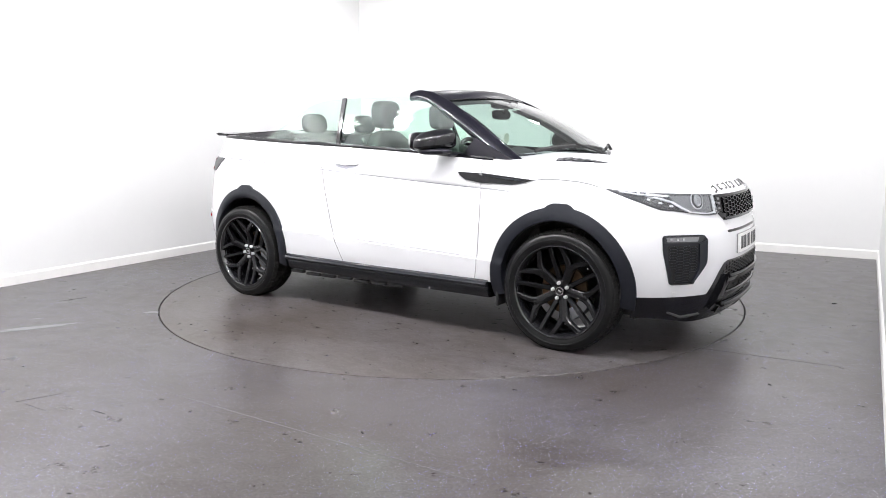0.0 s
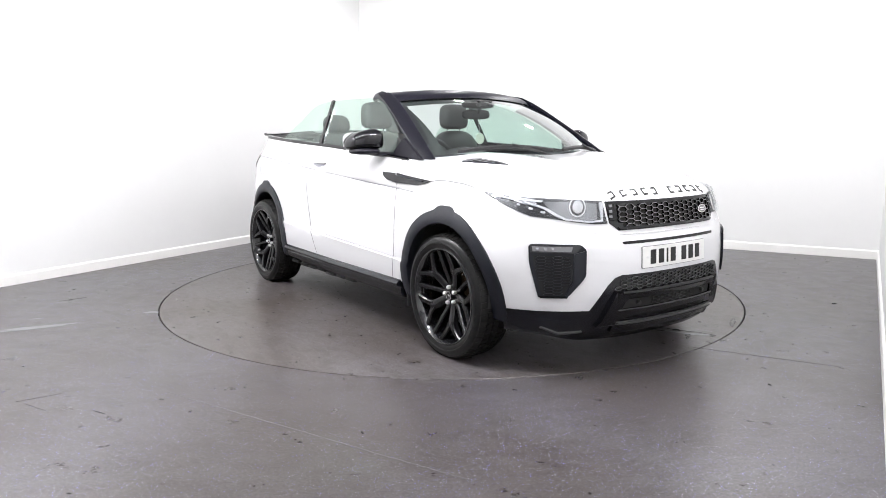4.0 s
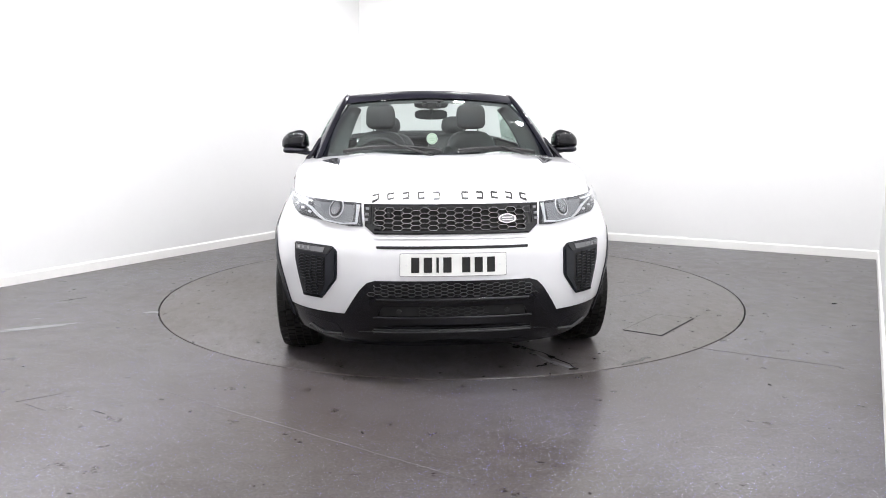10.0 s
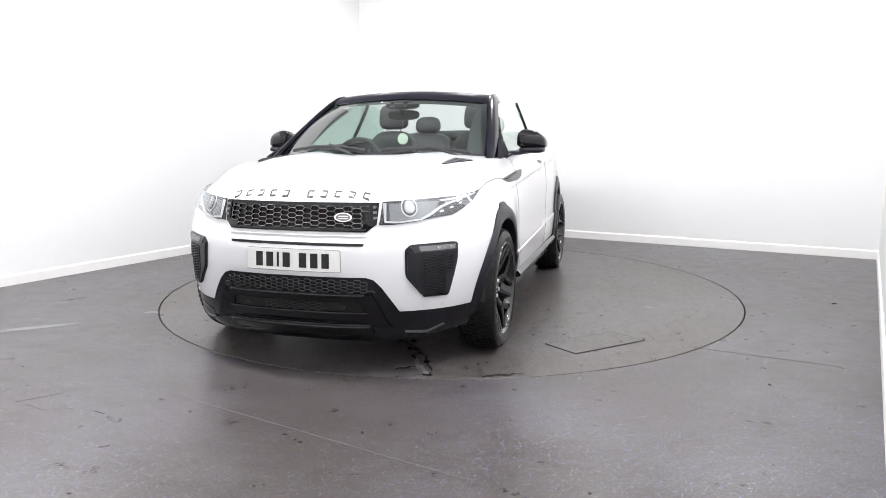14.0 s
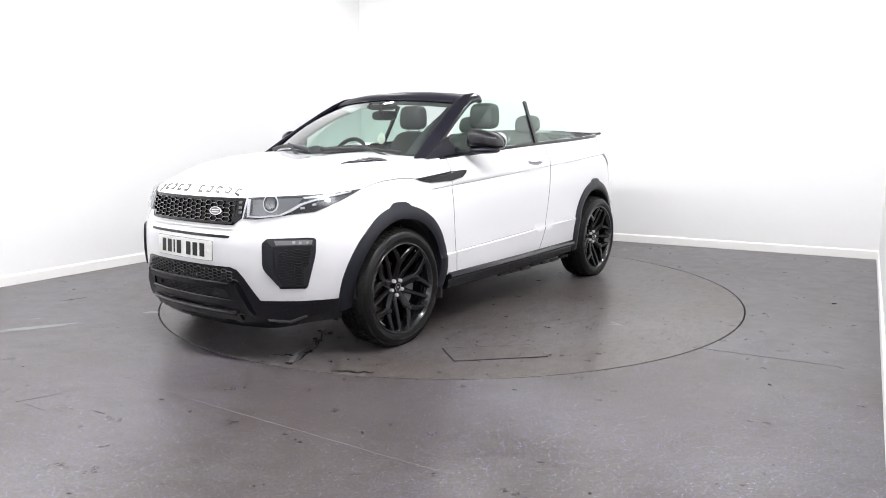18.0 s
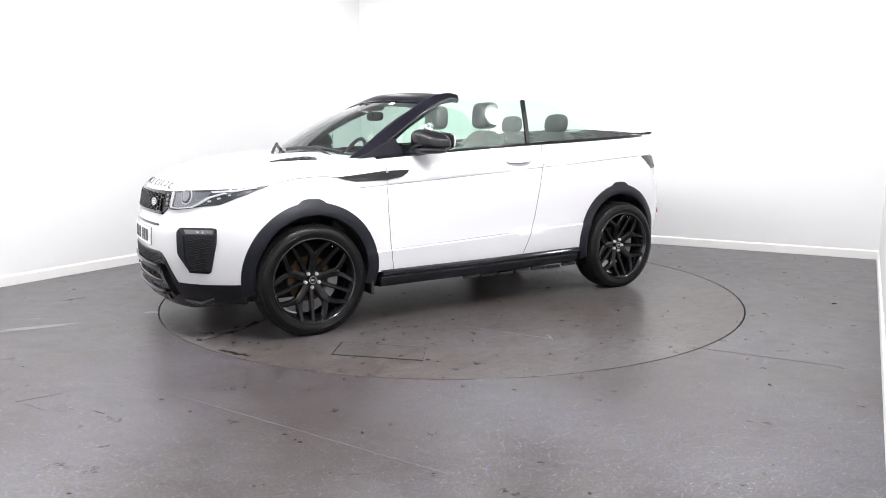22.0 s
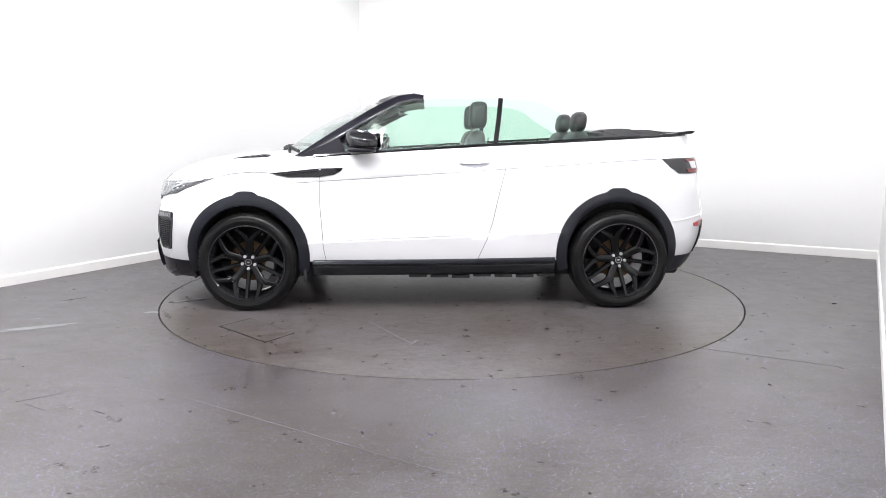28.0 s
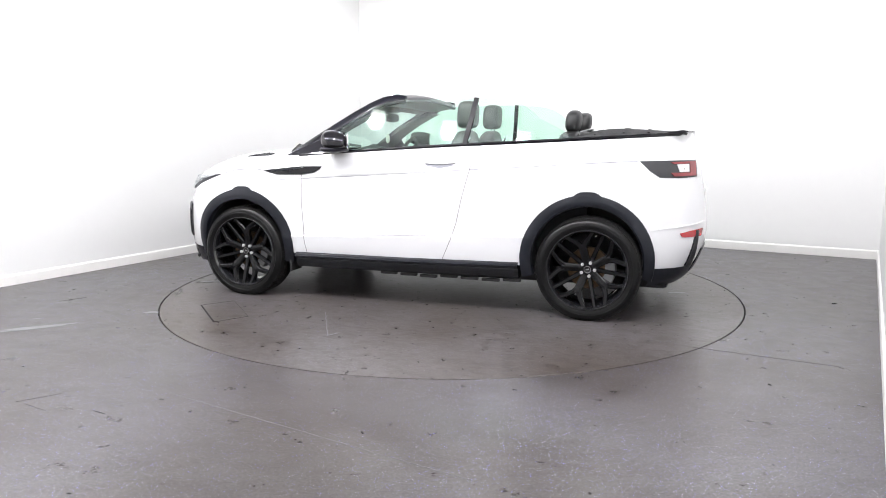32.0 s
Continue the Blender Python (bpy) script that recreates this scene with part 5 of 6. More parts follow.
def build_side_glass():
    for s in (-1, 1):
        front = [(0.66, 1.09), (0.60, 1.255), (0.45, 1.355), (0.30, 1.440), (0.19, 1.478), (0.08, 1.489), (-0.20, 1.493), (-0.475, 1.492), (-0.425, 1.15)]
        rear = [(-0.450, 1.15), (-0.505, 1.492), (-0.64, 1.485), (-0.74, 1.472), (-0.82, 1.448), (-0.885, 1.405), (-0.96, 1.345), (-1.12, 1.262), (-1.22, 1.195)]
        for nm, poly in (("door_window", front), ("quarter_window", rear)):
            bm = bmesh.new()
            a = [bm.verts.new((x, s * glass_y(z), z)) for x, z in poly]
            b = [bm.verts.new((x, s * (glass_y(z) - 0.004), z)) for x, z in poly]
            bm.faces.new(a)
            bm.faces.new(list(reversed(b)))
            for i in range(len(a)):
                j = (i + 1) % len(a)
                bm.faces.new((a[j], a[i], b[i], b[j]))
            cpart(nm, finish(bm, nm, M_GLASS), M_GLASS, "raised green-tinted side glass", smooth=False)
        vs, fs = sweep([(-0.437, s * (glass_y(1.15) + 0.004), 1.15), (-0.468, s * (glass_y(1.33) + 0.004), 1.33), (-0.490, s * (glass_y(1.494) + 0.004), 1.494)], [(-0.017, -0.008), (0.017, -0.008), (0.017, 0.008), (-0.017, 0.008)], up=Vector((0, s, 0.4)))
        cpart("window_post", mesh_of("post", vs, fs, M_GLOSS), M_GLOSS, "slim black post between the side windows", smooth=False)
        # door mirror
        vs, fs = blob((0.50, s * 0.952, 1.196), (0.21, 0.200, 0.168), 3.1, 2.9, 36, 22, 0.08)
        vs = [(x - 0.035 * (abs(y) - 0.952) / 0.098, y, z + 0.010 * (x - 0.5) / 0.1 - 0.018 * max(0, (abs(y) - 0.99) / 0.06)) for x, y, z in vs]
        vs = [(x, y, z if z > 1.17 else 1.17 - (1.17 - z) * 0.50) for x, y, z in vs]
        vs = [(x, y, z if z < 1.16 else 1.16 + (z - 1.16) * (0.95 - 0.26 * smooth_step(0.88, 1.06, abs(y)))) for x, y, z in vs]
        mir = soft("door_mirror", vs, fs, M_CAP, None, "gloss black door mirror")
        vs, fs = blob((0.502, s * 0.950, 1.132), (0.20, 0.175, 0.046), 3, 3, 24, 10)
        soft("mirror_base", vs, fs, M_ROOF, mir)
        vs, fs = sweep([(0.52, s * 0.93, 1.122), (0.55, s * 0.86, 1.112), (0.57, s * 0.775, 1.112)], oval(0.045, 0.016, 10), up=Vector((0, 0, 1)))
        cpart("mirror_arm", mesh_of("arm", vs, fs, M_ROOF), M_ROOF, "", mir)
        ring = [(0.393 - 0.030 * y, s * (0.952 + 0.074 * y), 1.192 + 0.058 * z) for y, z in oval(1, 1, 24, 3.4)]
        bm = bmesh.new()
        fa = bm.faces.new([bm.verts.new(p) for p in ring])
        ex = bmesh.ops.extrude_face_region(bm, geom=[fa])
        for g in ex["geom"]:
            if isinstance(g, bmesh.types.BMVert):
                g.co.x -= 0.008
        cpart("mirror_glass", finish(bm, "mirror_glass", M_MIRROR), M_MIRROR, "mirror glass", mir, smooth=False)


build_screen()
build_side_glass()


def build_seat(x, y, rear=False):
    s = new("rear_seat" if rear else "front_seat")
    s.parent, s.location = car, OFF
    s["label"] = "black leather seat"
    if not rear:
        vs, fs = blob((x + 0.26, y, 0.62), (0.54, 0.50, 0.20), 4, 3)
        soft("cushion", vs, fs, M_LEATHER, s)
        vs, fs = blob((x - 0.01, y, 0.94), (0.17, 0.50, 0.66), 4, 3.4, 28, 20, 0.16, -0.16)
        soft("backrest", vs, fs, M_LEATHER, s)
        for k in (-1, 1):
            vs, fs = blob((x + 0.06, y + k * 0.20, 0.92), (0.15, 0.10, 0.46), 2.6, 2.6, 16, 12, 0.0, -0.16)
            soft("bolster", vs, fs, M_LEATHER, s)
        top = 1.384
        for k in (-1, 1):
            vs, fs = sweep([(x - 0.06, y + k * 0.06, 1.18), (x - 0.075, y + k * 0.06, 1.33)], oval(0.007, 0.007, 8), up=Vector((1, 0, 0)))
            cpart("headrest_post", mesh_of("hp", vs, fs, M_CHROME), M_CHROME, "", s)
        vs, fs = blob((x - 0.07, y, top), (0.135, 0.250, 0.205), 4.2, 3.8, 28, 18, 0.10, -0.05)
        soft("headrest", vs, fs, M_LEATHER, s)
        bm = box_bm((x - 0.13, y + (0.19 if y > 0 else -0.19), 1.19), (0.012, 0.02, 0.05), 0.003, turn=Matrix.Rotation(radians(-25), 3, "Y"))
        cpart("belt_guide", finish(bm, "belt_guide", M_CHROME), M_CHROME, "pale belt guide", s)
    else:
        vs, fs = blob((x + 0.22, y, 0.66), (0.46, 0.54, 0.20), 4, 3)
        soft("cushion", vs, fs, M_LEATHER, s)
        vs, fs = blob((x - 0.0, y, 0.95), (0.20, 0.56, 0.62), 4, 3.4, 28, 18, 0.08, -0.12)
        soft("backrest", vs, fs, M_LEATHER, s)
        vs, fs = blob((x - 0.045, y, 1.330), (0.110, 0.25, 0.160), 3.4, 2.8, 24, 14, 0.10, -0.10)
        soft("headrest", vs, fs, M_LEATHER, s)
    return s


def build_cabin():
    # tub: floor and inner walls
    prof = [(-0.735, 1.085), (-0.735, 0.40), (-0.66, 0.34), (0.66, 0.34), (0.735, 0.40), (0.735, 1.085)]
    xs = [1.0, 0.6, 0.2, -0.2, -0.6, -1.0, -1.30]
    vs = [(x, y, (BELT(x) - 0.012) if z > 1 else z) for x in xs for y, z in prof]
    fs = grid_faces(len(xs), 6)
    fs += [tuple(range(6)), tuple((len(xs) - 1) * 6 + q for q in range(6))]
    cpart("cabin_lining", mesh_of("tub", vs, fs, M_CARPET), M_CARPET, "dark carpet and lining", smooth=False)
    # dashboard
    sec = [(1.13, 1.075), (0.95, 1.105), (0.78, 1.110), (0.68, 1.085), (0.64, 1.02), (0.66, 0.90), (0.72, 0.72), (1.0, 0.60), (1.13, 0.62)]
    vs, fs = [], []
    for i in range(17):
        y = -0.73 + 1.46 * i / 16
        hump = 0.050 * math.exp(-((y + 0.37) / 0.16) ** 2)
        for j, (x, z) in enumerate(sec):
            vs.append((x - 0.10 * (abs(y) / 0.73) ** 2 * (j < 2), y, z + (hump if j in (2, 3) else 0)))
    m = len(sec)
    fs = [(i * m + q, i * m + (q + 1) % m, i * m + m + (q + 1) % m, i * m + m + q) for i in range(16) for q in range(m)] + [tuple(range(m)), tuple(16 * m + q for q in range(m))]
    dash = cpart("dashboard", mesh_of("dash", vs, fs, M_DASH), M_DASH, "black dashboard")
    for y in (-0.60, 0.60, 0.02):
        bm = box_bm((0.655, y, 1.00), (0.02, 0.11, 0.055), 0.008)
        cpart("air_vent", finish(bm, "air_vent", M_GLOSS), M_GLOSS, "", dash)
    bm = box_bm((0.648, 0.0, 0.90), (0.02, 0.22, 0.12), 0.006)
    cpart("screen", finish(bm, "screen", M_GLOSS), M_GLOSS, "dark centre screen", dash)
    bm = box_bm((0.15, 0, 0.62), (1.0, 0.20, 0.30), 0.04)
    cpart("centre_console", finish(bm, "centre_console", M_DASH), M_DASH)
    # steering wheel
    w = new("steering_wheel")
    w.parent, w.location = car, OFF
    m = Matrix.Translation((0.46, -0.37, 1.035)) @ Matrix.Rotation(radians(-24), 4, "Y")
    vs, fs = sweep([m @ Vector((0, 0.185 * math.cos(a), 0.185 * math.sin(a))) for a in [2 * math.pi * i / 40 for i in range(40)]], oval(0.016, 0.016, 8), True, Vector((1, 0, 0.4)))
    cpart("steering_rim", mesh_of("rim", vs, fs, M_LEATHER), M_LEATHER, "", w)
    vs, fs = blob((0, 0, 0), (0.07, 0.15, 0.14), 3, 3, 20, 12)
    soft("steering_boss", [m @ Vector(v) for v in vs], fs, M_DASH, w)
    for y, z in ((-0.17, 0.02), (0.17, 0.02), (0, -0.17)):
        vs, fs = sweep([m @ Vector((0, 0, 0)), m @ Vector((0, y, z))], oval(0.018, 0.010, 8), up=Vector((1, 0, 0)))
        cpart("steering_spoke", mesh_of("sp", vs, fs, M_DASH), M_DASH, "", w)
    for x, y, rear in ((-0.275, -0.365, False), (-0.275, 0.375, False), (-1.09, -0.31, True), (-1.09, 0.31, True)):
        build_seat(x, y, rear)
    # inner mirror, sensor pod, hanging tag
    vs, fs = blob((0.435, 0.0, 1.378), (0.05, 0.235, 0.072), 4, 3, 28, 14)
    im = soft("inner_mirror", vs, fs, M_DASH, None, "black inner mirror")
    vs, fs = sweep([(0.46, 0, 1.385), (0.50, 0, 1.455)], oval(0.014, 0.014, 8), up=Vector((1, 0, 0)))
    cpart("mirror_stem", mesh_of("st", vs, fs, M_DASH), M_DASH, "", im)
    vs, fs = blob((0.46, 0.0, 1.448), (0.14, 0.24, 0.062), 3.5, 3, 24, 12)
    soft("sensor_pod", vs, fs, M_DASH, None, "black sensor pod behind the windscreen")
    for y in (-0.05, 0.05):
        vs, fs = lathe([(0, 0.012), (0.018, 0.012), (0.022, 0.006), (0.022, 0)], 16, "x", (0.528, y, 1.445))
        cpart("sensor_lens", mesh_of("sl", vs, fs, M_GLOSS), M_GLOSS)
    vs, fs = sweep([(0.475, 0.004, 1.24), (0.46, 0.002, 1.35)], oval(0.0012, 0.0012, 6), up=Vector((1, 0, 0)))
    cpart("tag_string", mesh_of("string", vs, fs, M_WHITE), M_WHITE)
    vs, fs = lathe([(0, 0.003), (0.038, 0.003), (0.040, 0), (0.038, -0.003), (0, -0.003)], 32, "x", (0.478, 0.004, 1.207))
    tag = cpart("hanging_tag", mesh_of("tag", vs, fs, M_TAG), M_TAG, "round pale hanging tag with green print")
    vs, fs = lathe([(0.030, 0.0032), (0.030, 0.0045), (0.034, 0.0045), (0.034, 0.0032)], 32, "x", (0.478, 0.004, 1.207))
    cpart("tag_ring", mesh_of("ring", vs, fs, M_TAGGREEN), M_TAGGREEN, "", tag)
    for dz, w2 in ((0.012, 0.03), (0.0, 0.042), (-0.012, 0.03)):
        bm = box_bm((0.4815, 0.004, 1.207 + dz), (0.0016, w2, 0.006))
        cpart("tag_print", finish(bm, "tag_print", M_TAGGREEN), M_TAGGREEN, "", tag)
    # wipers along the foot of the windscreen
    for u0, u1, lift in ((-0.80, 0.02, 0.085), (0.16, 0.86, 0.065)):
        pts = [screen_pt(u0 + (u1 - u0) * t, 0.005 + lift * math.sin(math.pi * (0.18 + 0.7 * t))) + Vector((0.014, 0, 0.016)) for t in np.linspace(0, 1, 14)]
        vs, fs = sweep(pts, [(-0.006, -0.012), (0.006, -0.012), (0.010, 0.004), (0.0, 0.012), (-0.010, 0.004)])
        wp = cpart("wiper", mesh_of("wiper", vs, fs, M_DASH), M_DASH, "black wiper blade")
        a, b = screen_pt(u1, -0.05) + Vector((0.03, 0, 0.012)), pts[7] + Vector((0.004, 0, 0.014))
        vs, fs = sweep([a, a.lerp(b, 0.5) + Vector((0.004, 0, 0.004)), b], oval(0.011, 0.008, 8))
        cpart("wiper_arm", mesh_of("wa", vs, fs, M_DASH), M_DASH, "", wp)
    # cowl panel under the glass
    vs = [screen_pt(u, -0.06 - 0.0 * j) + Vector((0.10 * j, 0, -0.03 * j - 0.008)) for u in np.linspace(-1, 1, 21) for j in range(2)]
    cpart("cowl", mesh_of("cowl", vs, grid_faces(21, 2), M_DASH), M_DASH, "black cowl grille")
    # folded roof cover and rear bulkhead
    xs = [-1.16, -1.22, -1.30, -1.40, -1.50, -1.60, -1.72, -1.84]
    zs = [1.215, 1.245, 1.262, 1.277, 1.278, 1.272, 1.264, 1.256]
    vs, fs = [], []
    for x, z in zip(xs, zs):
        half = side_pt(x, BELT(x)).y - 0.03
        for i in range(21):
            y = -half + 2 * half * i / 20
            e = BELT(x) + 0.008
            vs.append((x, y, e + (z - e) * (1 - abs(y / half) ** 3.0)))
    fs = grid_faces(len(xs), 21)
    roof = cpart("folded_roof_cover", mesh_of("cover", vs, fs, M_CLOTH), M_CLOTH, "black folded fabric roof")
    for x in (-1.31, -1.50, -1.66):
        pts = []
        for i in range(15):
            y = -0.66 + 1.32 * i / 14
            z = float(np.interp(-x, [-q for q in xs], zs))
            pts.append((x - 0.03 * abs(y), y, BELT(x) + 0.010 + (z - BELT(x) - 0.008) * (1 - abs(y / 0.74) ** 3.0)))
        vs, fs = sweep(pts, oval(0.010, 0.003, 8))
        cpart("roof_fold", mesh_of("fold", vs, fs, M_CLOTH), M_CLOTH, "", roof)
    vs, fs = blob((-1.24, 0.0, 1.225), (0.10, 1.30, 0.075), 3, 3, 30, 10)
    soft("wind_deflector", vs, fs, M_DASH, None, "dark roll bar cover behind the rear seats")
    for s in (-1, 1):
        bm = box_bm((-1.245, s * 0.40, 1.262), (0.09, 0.15, 0.012), 0.005, turn=Matrix.Rotation(radians(12), 3, "Y"))
        cpart("roll_bar_cap", finish(bm, "cap", M_LAMPGREY), M_LAMPGREY, "pale roll bar cap")

build_cabin()


# ---------- on the bonnet ----------
from mathutils.bvhtree import BVHTree

bonnet = next(o for o in car.children if o.name.startswith("bonnet") and "seam" not in o.name)
hood_tree = BVHTree.FromPolygons([v.co.copy() for v in bonnet.data.vertices], [tuple(p.vertices) for p in bonnet.data.polygons])


def hood(x, y):
    hit = hood_tree.ray_cast(Vector((x, y, 2.0)), Vector((0, 0, -1)))
    if hit[0] is None:
        hit = hood_tree.find_nearest(Vector((x, y, 1.0)))
    return hit[0]


def build_bonnet_things():
    for s in (1, -1):
        # louvre: pointed at the front, wider by the windscreen
        poly = [(1.480, 0.588), (1.36, 0.590), (1.235, 0.605), (1.195, 0.640), (1.205, 0.705), (1.30, 0.672), (1.42, 0.618)]
        if s < 0:
            poly = [(x, -y) for x, y in reversed(poly)]
        v = cpart("bonnet_vent", finish(shell(poly, hood, 0.005, 0.014, 0.03), "bonnet_vent", M_CLAD), M_CLAD, "charcoal bonnet louvre")
        mid = [(1.44, 0.596), (1.36, 0.605), (1.25, 0.622), (1.225, 0.650), (1.235, 0.680), (1.31, 0.656), (1.40, 0.618)]
        if s < 0:
            mid = [(x, -y) for x, y in reversed(mid)]
        # black sheet paints the shade between the slats
        cpart("vent_well_shade", finish(shell(mid, hood, 0.0065, 0.004, 0.03), "vent_well_shade", M_PIT), M_PIT, "", v)
        for k in range(4):
            x = 1.255 + 0.045 * k
            q = [(x, 0.608 + 0.0 * k), (x + 0.016, 0.606), (x + 0.010, 0.684 - 0.017 * k), (x - 0.006, 0.690 - 0.017 * k)]
            if s < 0:
                q = [(a, -b) for a, b in reversed(q)]
            cpart("louvre_slat", finish(shell(q, hood, 0.0085, 0.004, 0.05), "louvre_slat", M_CLAD), M_CLAD, "", v)
    # dark bars in two groups over the grille
    ys = list(np.linspace(-0.375, -0.075, 5)) + list(np.linspace(0.066, 0.362, 5))
    for n, y in enumerate(ys):
        xc = 2.068 - 0.036 * (y / 0.4) ** 2
        for dx, dy, hx, hy in ((0.0125, 0, 0.0034, 0.0165), (-0.0125, 0, 0.0034, 0.0165), (0, -0.0140 if n % 2 else 0.0140, 0.0091, 0.0038)):
            q = [(xc + dx - hx, y + dy - hy), (xc + dx + hx, y + dy - hy), (xc + dx + hx, y + dy + hy), (xc + dx - hx, y + dy + hy)]
            cpart("nose_bar", finish(shell(q, hood, 0.003, 0.003, 0.05), "nose_bar", M_INK), M_INK, "", bonnet)


build_bonnet_things()


# ---------- marks on the turntable and the floor ----------
def strip(points, width, z, height=0.0015, taper=True):
    """A thin flat band along points on the ground."""
    pts = [Vector((p[0], p[1], 0)) for p in points]
    vs, fs = [], []
    n = len(pts)
    for i, p in enumerate(pts):
        d = (pts[min(n - 1, i + 1)] - pts[max(0, i - 1)]).normalized()
        s = Vector((-d.y, d.x, 0)) * width / 2 * ((0.3 + 0.7 * math.sin(math.pi * (i + 0.5) / n)) if taper else 1)
        for q, zz in ((p - s, z + height), (p + s, z + height), (p + s, z), (p - s, z)):
            vs.append((q.x, q.y, zz))
    for i in range(n - 1):
        fs += [(i * 4 + q, i * 4 + (q + 1) % 4, i * 4 + 4 + (q + 1) % 4, i * 4 + 4 + q) for q in range(4)]
    e = (n - 1) * 4
    return vs, fs + [(3, 2, 1, 0), (e, e + 1, e + 2, e + 3)]


def wobble(a, b, n, amp, seed):
    rnd = random.Random(seed)
    a, b = Vector(a), Vector(b)
    d = (b - a).normalized()
    s = Vector((-d.y, d.x))
    return [a.lerp(b, i / n) + s * rnd.uniform(-amp, amp) for i in range(n + 1)]


def patch(center, rx, ry, turn, seed, n=28):
    rnd = random.Random(seed)
    ph = [rnd.uniform(0, 6.28) for _ in range(4)]
    out = []
    for i in range(n):
        a = 2 * math.pi * i / n
        r = 1 + 0.22 * math.sin(2 * a + ph[0]) + 0.14 * math.sin(3 * a + ph[1]) + 0.08 * math.sin(7 * a + ph[2])
        x, y = rx * r * math.cos(a), ry * r * math.sin(a)
        out.append((center[0] + x * math.cos(turn) - y * math.sin(turn), center[1] + x * math.sin(turn) + y * math.cos(turn)))
    return out


def flat(poly, z=0.0012):
    bm = bmesh.new()
    f = bm.faces.new([bm.verts.new((x, y, z)) for x, y in poly])
    ex = bmesh.ops.extrude_face_region(bm, geom=[f])
    for g in ex["geom"]:
        if isinstance(g, bmesh.types.BMVert):
            g.co.z = 0.0002
    return bm


def on_table(name, me, mat, label=""):
    ob = part(name, me, mat, table, label)
    ob.location = OFF
    return ob


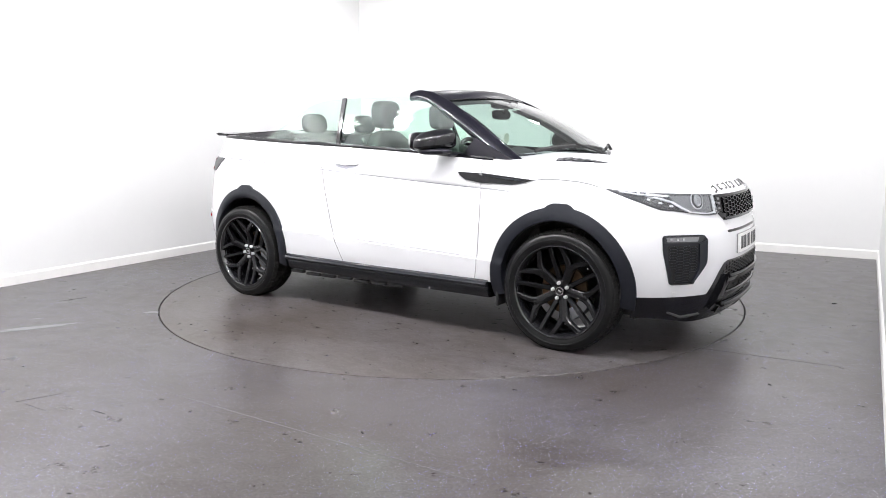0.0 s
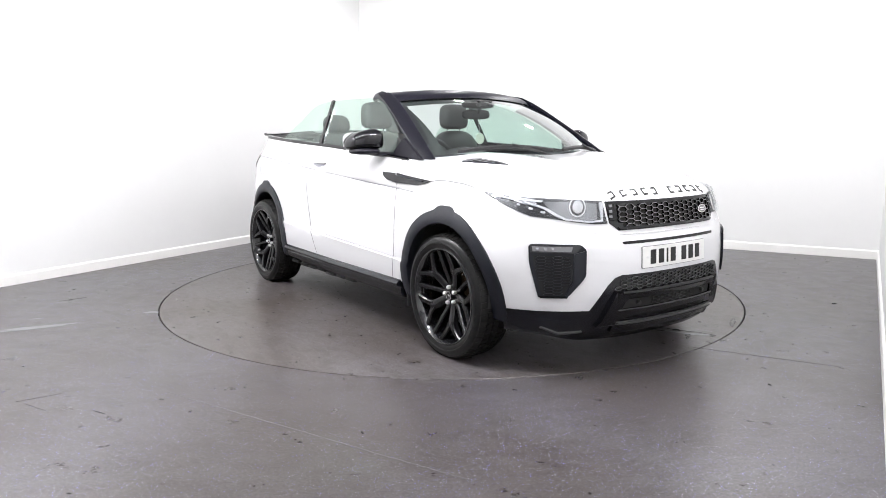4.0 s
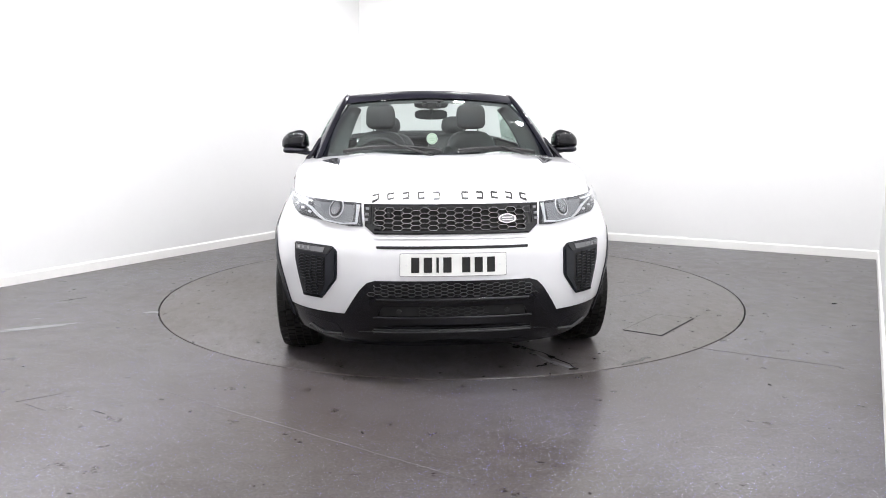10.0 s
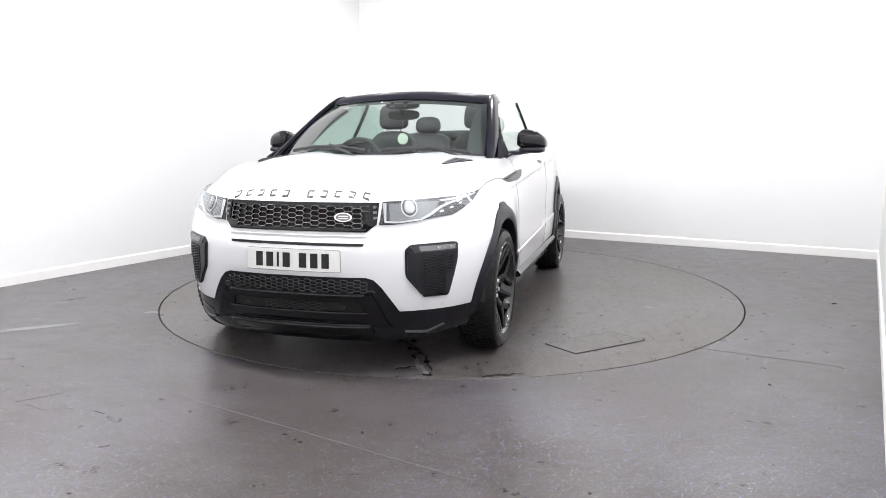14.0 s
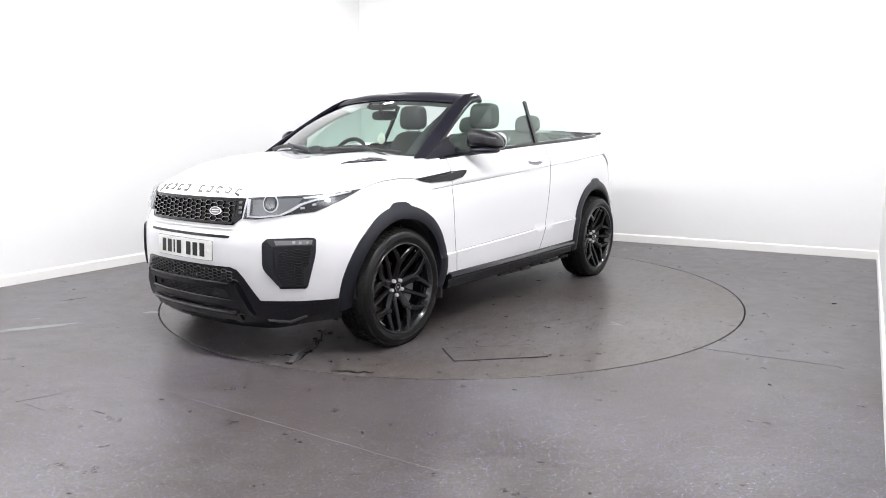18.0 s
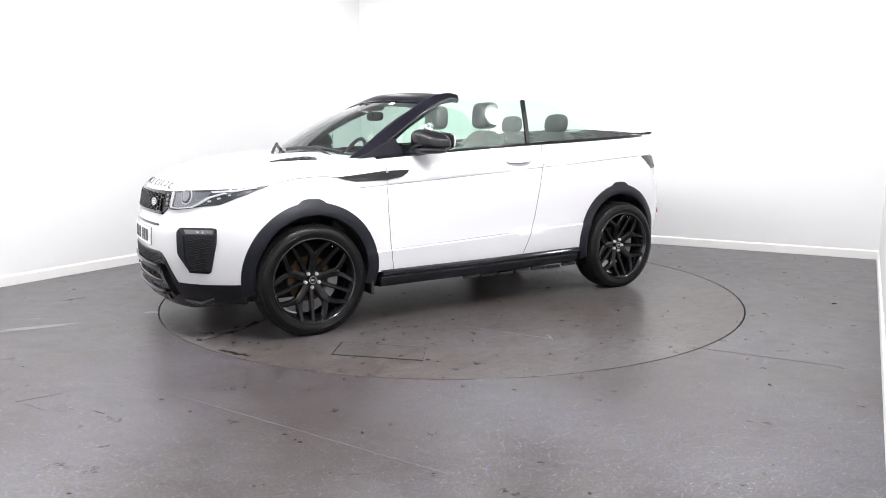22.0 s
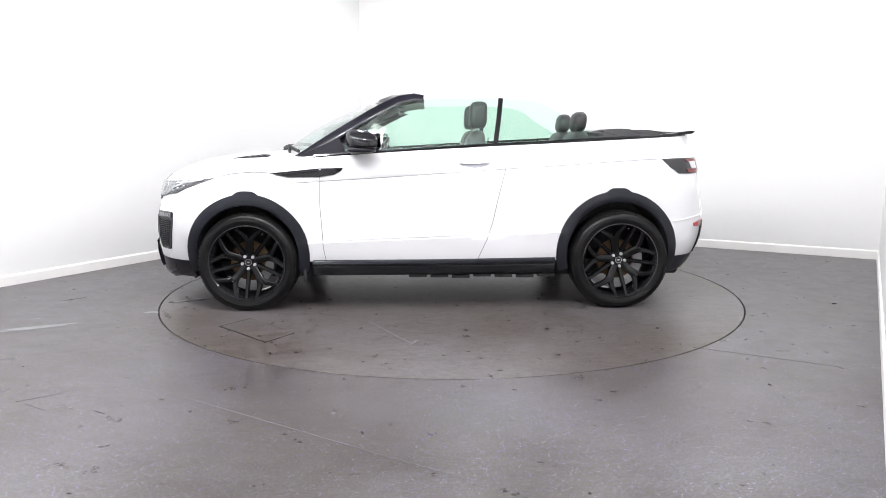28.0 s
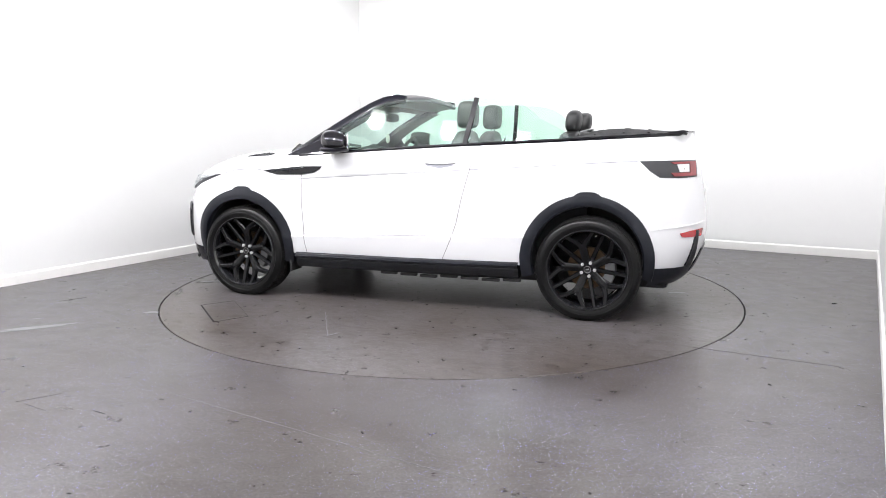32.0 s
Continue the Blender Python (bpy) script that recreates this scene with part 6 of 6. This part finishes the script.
def build_marks():
    # hatch let into the turntable
    A, B, C, D = (1.425, 1.370), (1.040, 1.745), (0.905, 1.545), (1.275, 1.175)
    hatch = on_table("access_hatch", flat(rounded([A, B, C, D], 0.03, 2), 0.0030), M_TABLE, "vinyl-covered hatch with dark open joints")
    for p, q, w in ((A, B, 0.011), (A, D, 0.009), (B, C, 0.0016), (C, D, 0.0016)):
        vs, fs = strip([Vector(p).lerp(Vector(q), t) for t in np.linspace(0, 1, 5)], w, 0.0004, 0.003, False)
        ob = part("hatch_joint", mesh_of("joint", vs, fs, M_PIT), M_PIT, hatch)
    # wet trail from the front of the car, drips and small debris
    for k, (a, b, w) in enumerate((((1.40, 0.31), (1.66, 0.53), 0.010), ((1.66, 0.53), (1.99, 0.69), 0.009), ((1.88, 0.57), (1.95, 0.46), 0.016), ((1.945, 0.94), (1.83, 1.14), 0.028))):
        vs, fs = strip(wobble(a, b, 9, 0.012, k), w, 0.0004, 0.001)
        on_table("wet_trail", mesh_of("trail", vs, fs, M_STAIN), M_STAIN, "dark wet trail")
    rnd = random.Random(5)
    for k in range(10):
        t = rnd.random()
        c = (1.42 + 0.55 * t + rnd.uniform(-0.05, 0.05), 0.33 + 0.36 * t + rnd.uniform(-0.06, 0.06))
        on_table("wet_spot", flat(patch(c, rnd.uniform(0.010, 0.03), rnd.uniform(0.008, 0.02), rnd.uniform(0, 3), k), 0.0011), M_STAIN, "small wet spot")
    for k, (c, rx, ry, tn) in enumerate((((-1.75, -0.52), 0.13, 0.012, 0.35), ((-1.92, -0.15), 0.06, 0.03, 0.5), ((1.83, 0.55), 0.13, 0.010, 0.4), ((1.93, 0.62), 0.07, 0.014, 0.5), ((0.14, 1.77), 0.05, 0.008, 1.2))):
        on_table("pale_scuff", flat(patch(c, rx, ry, tn, 40 + k), 0.0011), M_SCUFF, "pale dried water mark")
    vs, fs = strip(wobble((0.45, 1.27), (0.16, 1.79), 14, 0.006, 9), 0.006, 0.0004, 0.001, False)
    on_table("scratch", mesh_of("scratch", vs, fs, M_SCUFF), M_SCUFF, "long pale scratch")
    for k in range(14):
        a, r = rnd.uniform(0, 6.28), 2.1 * math.sqrt(rnd.random())
        c = (r * math.cos(a) - OFF[0], r * math.sin(a) - OFF[1])
        dark = rnd.random() < 0.5
        on_table("debris", flat(patch(c, rnd.uniform(0.004, 0.016), rnd.uniform(0.002, 0.006), rnd.uniform(0, 3), 70 + k, 10), 0.003), M_PIT if dark else M_SCUFF, "tiny scrap of dirt")
    # floor
    floor = bpy.data.objects["floor"]

    def on_floor(name, me, mat, label):
        ob = part(name, me, mat, floor, label)
        ob.location = (-0.01, 0.03, 0)
        return ob
    for k, (a, b, w, mat) in enumerate((((-2.966, -0.526), (-2.827, -0.388), 0.008, M_PIT), ((-1.988, -2.598), (-1.833, -2.684), 0.003, M_JOINT), ((-2.04, -2.575), (-1.873, -2.454), 0.003, M_JOINT),
                                         ((1.44, -1.70), (2.12, -2.06), 0.003, M_JOINT), ((-1.377, -2.445), (-0.217, -3.152), 0.003, M_SCUFF), ((-0.217, -3.152), (0.10, -3.34), 0.002, M_SCUFF),
                                         ((-1.62, -2.68), (-1.55, -2.72), 0.005, M_PIT))):
        vs, fs = strip(wobble(a, b, 16, 0.002, 20 + k), w, 0.0003, 0.001, k != 3)
        on_floor("scratch" if mat is M_SCUFF else "seam", mesh_of("seam", vs, fs, mat), mat, "faint pale scratch" if mat is M_SCUFF else "thin joint in the vinyl")
    for k, (c, rx, ry, tn) in enumerate((((-2.70, -1.26), 0.27, 0.030, 0.45), ((-3.0, -1.42), 0.20, 0.030, 0.42), ((-2.12, -0.865), 0.055, 0.03, 0.5), ((-2.85, -1.05), 0.05, 0.01, 0.4))):
        on_floor("pale_scuff", flat(patch(c, rx, ry, tn, 140 + k), 0.0011), M_SCUFF, "pale worn streak")
    for k in range(32):
        u, v = rnd.uniform(0.1, 6.0), rnd.uniform(-7.2, -0.1)
        p = room(u, v)
        if (p - TABLE_AT).length < TABLE_R + 0.05:
            continue
        on_floor("debris", flat(patch((p.x, p.y), rnd.uniform(0.004, 0.014), rnd.uniform(0.002, 0.006), rnd.uniform(0, 3), 200 + k, 10), 0.003), M_PIT if rnd.random() < 0.6 else M_SCUFF, "tiny scrap of dirt")
    p = Vector((2.856, -0.612))
    on_floor("debris", flat(patch(p, 0.02, 0.008, 0.5, 333, 12), 0.006), M_PIT, "small dark scrap")


build_marks()


# ---------- the turning of table and car ----------
HEADINGS = [(0, -33.40), (2, -43.70), (4, -54.00), (6, -64.35), (8, -74.65), (10, -84.98), (12, -95.35), (14, -105.75), (16, -116.20), (18, -126.65),
            (20, -137.10), (22, -147.50), (24, -157.80), (26, -168.05), (28, -178.05), (30, -187.75), (32, -197.85)]


RIDE = 0.010


def motions():
    walk(car, [(t, pose(0, 0, RIDE, 0, 0, a)) for t, a in HEADINGS])
    walk(table, [(t, pose(TABLE_AT.x, TABLE_AT.y, 0, 0, 0, a)) for t, a in HEADINGS])


motions()
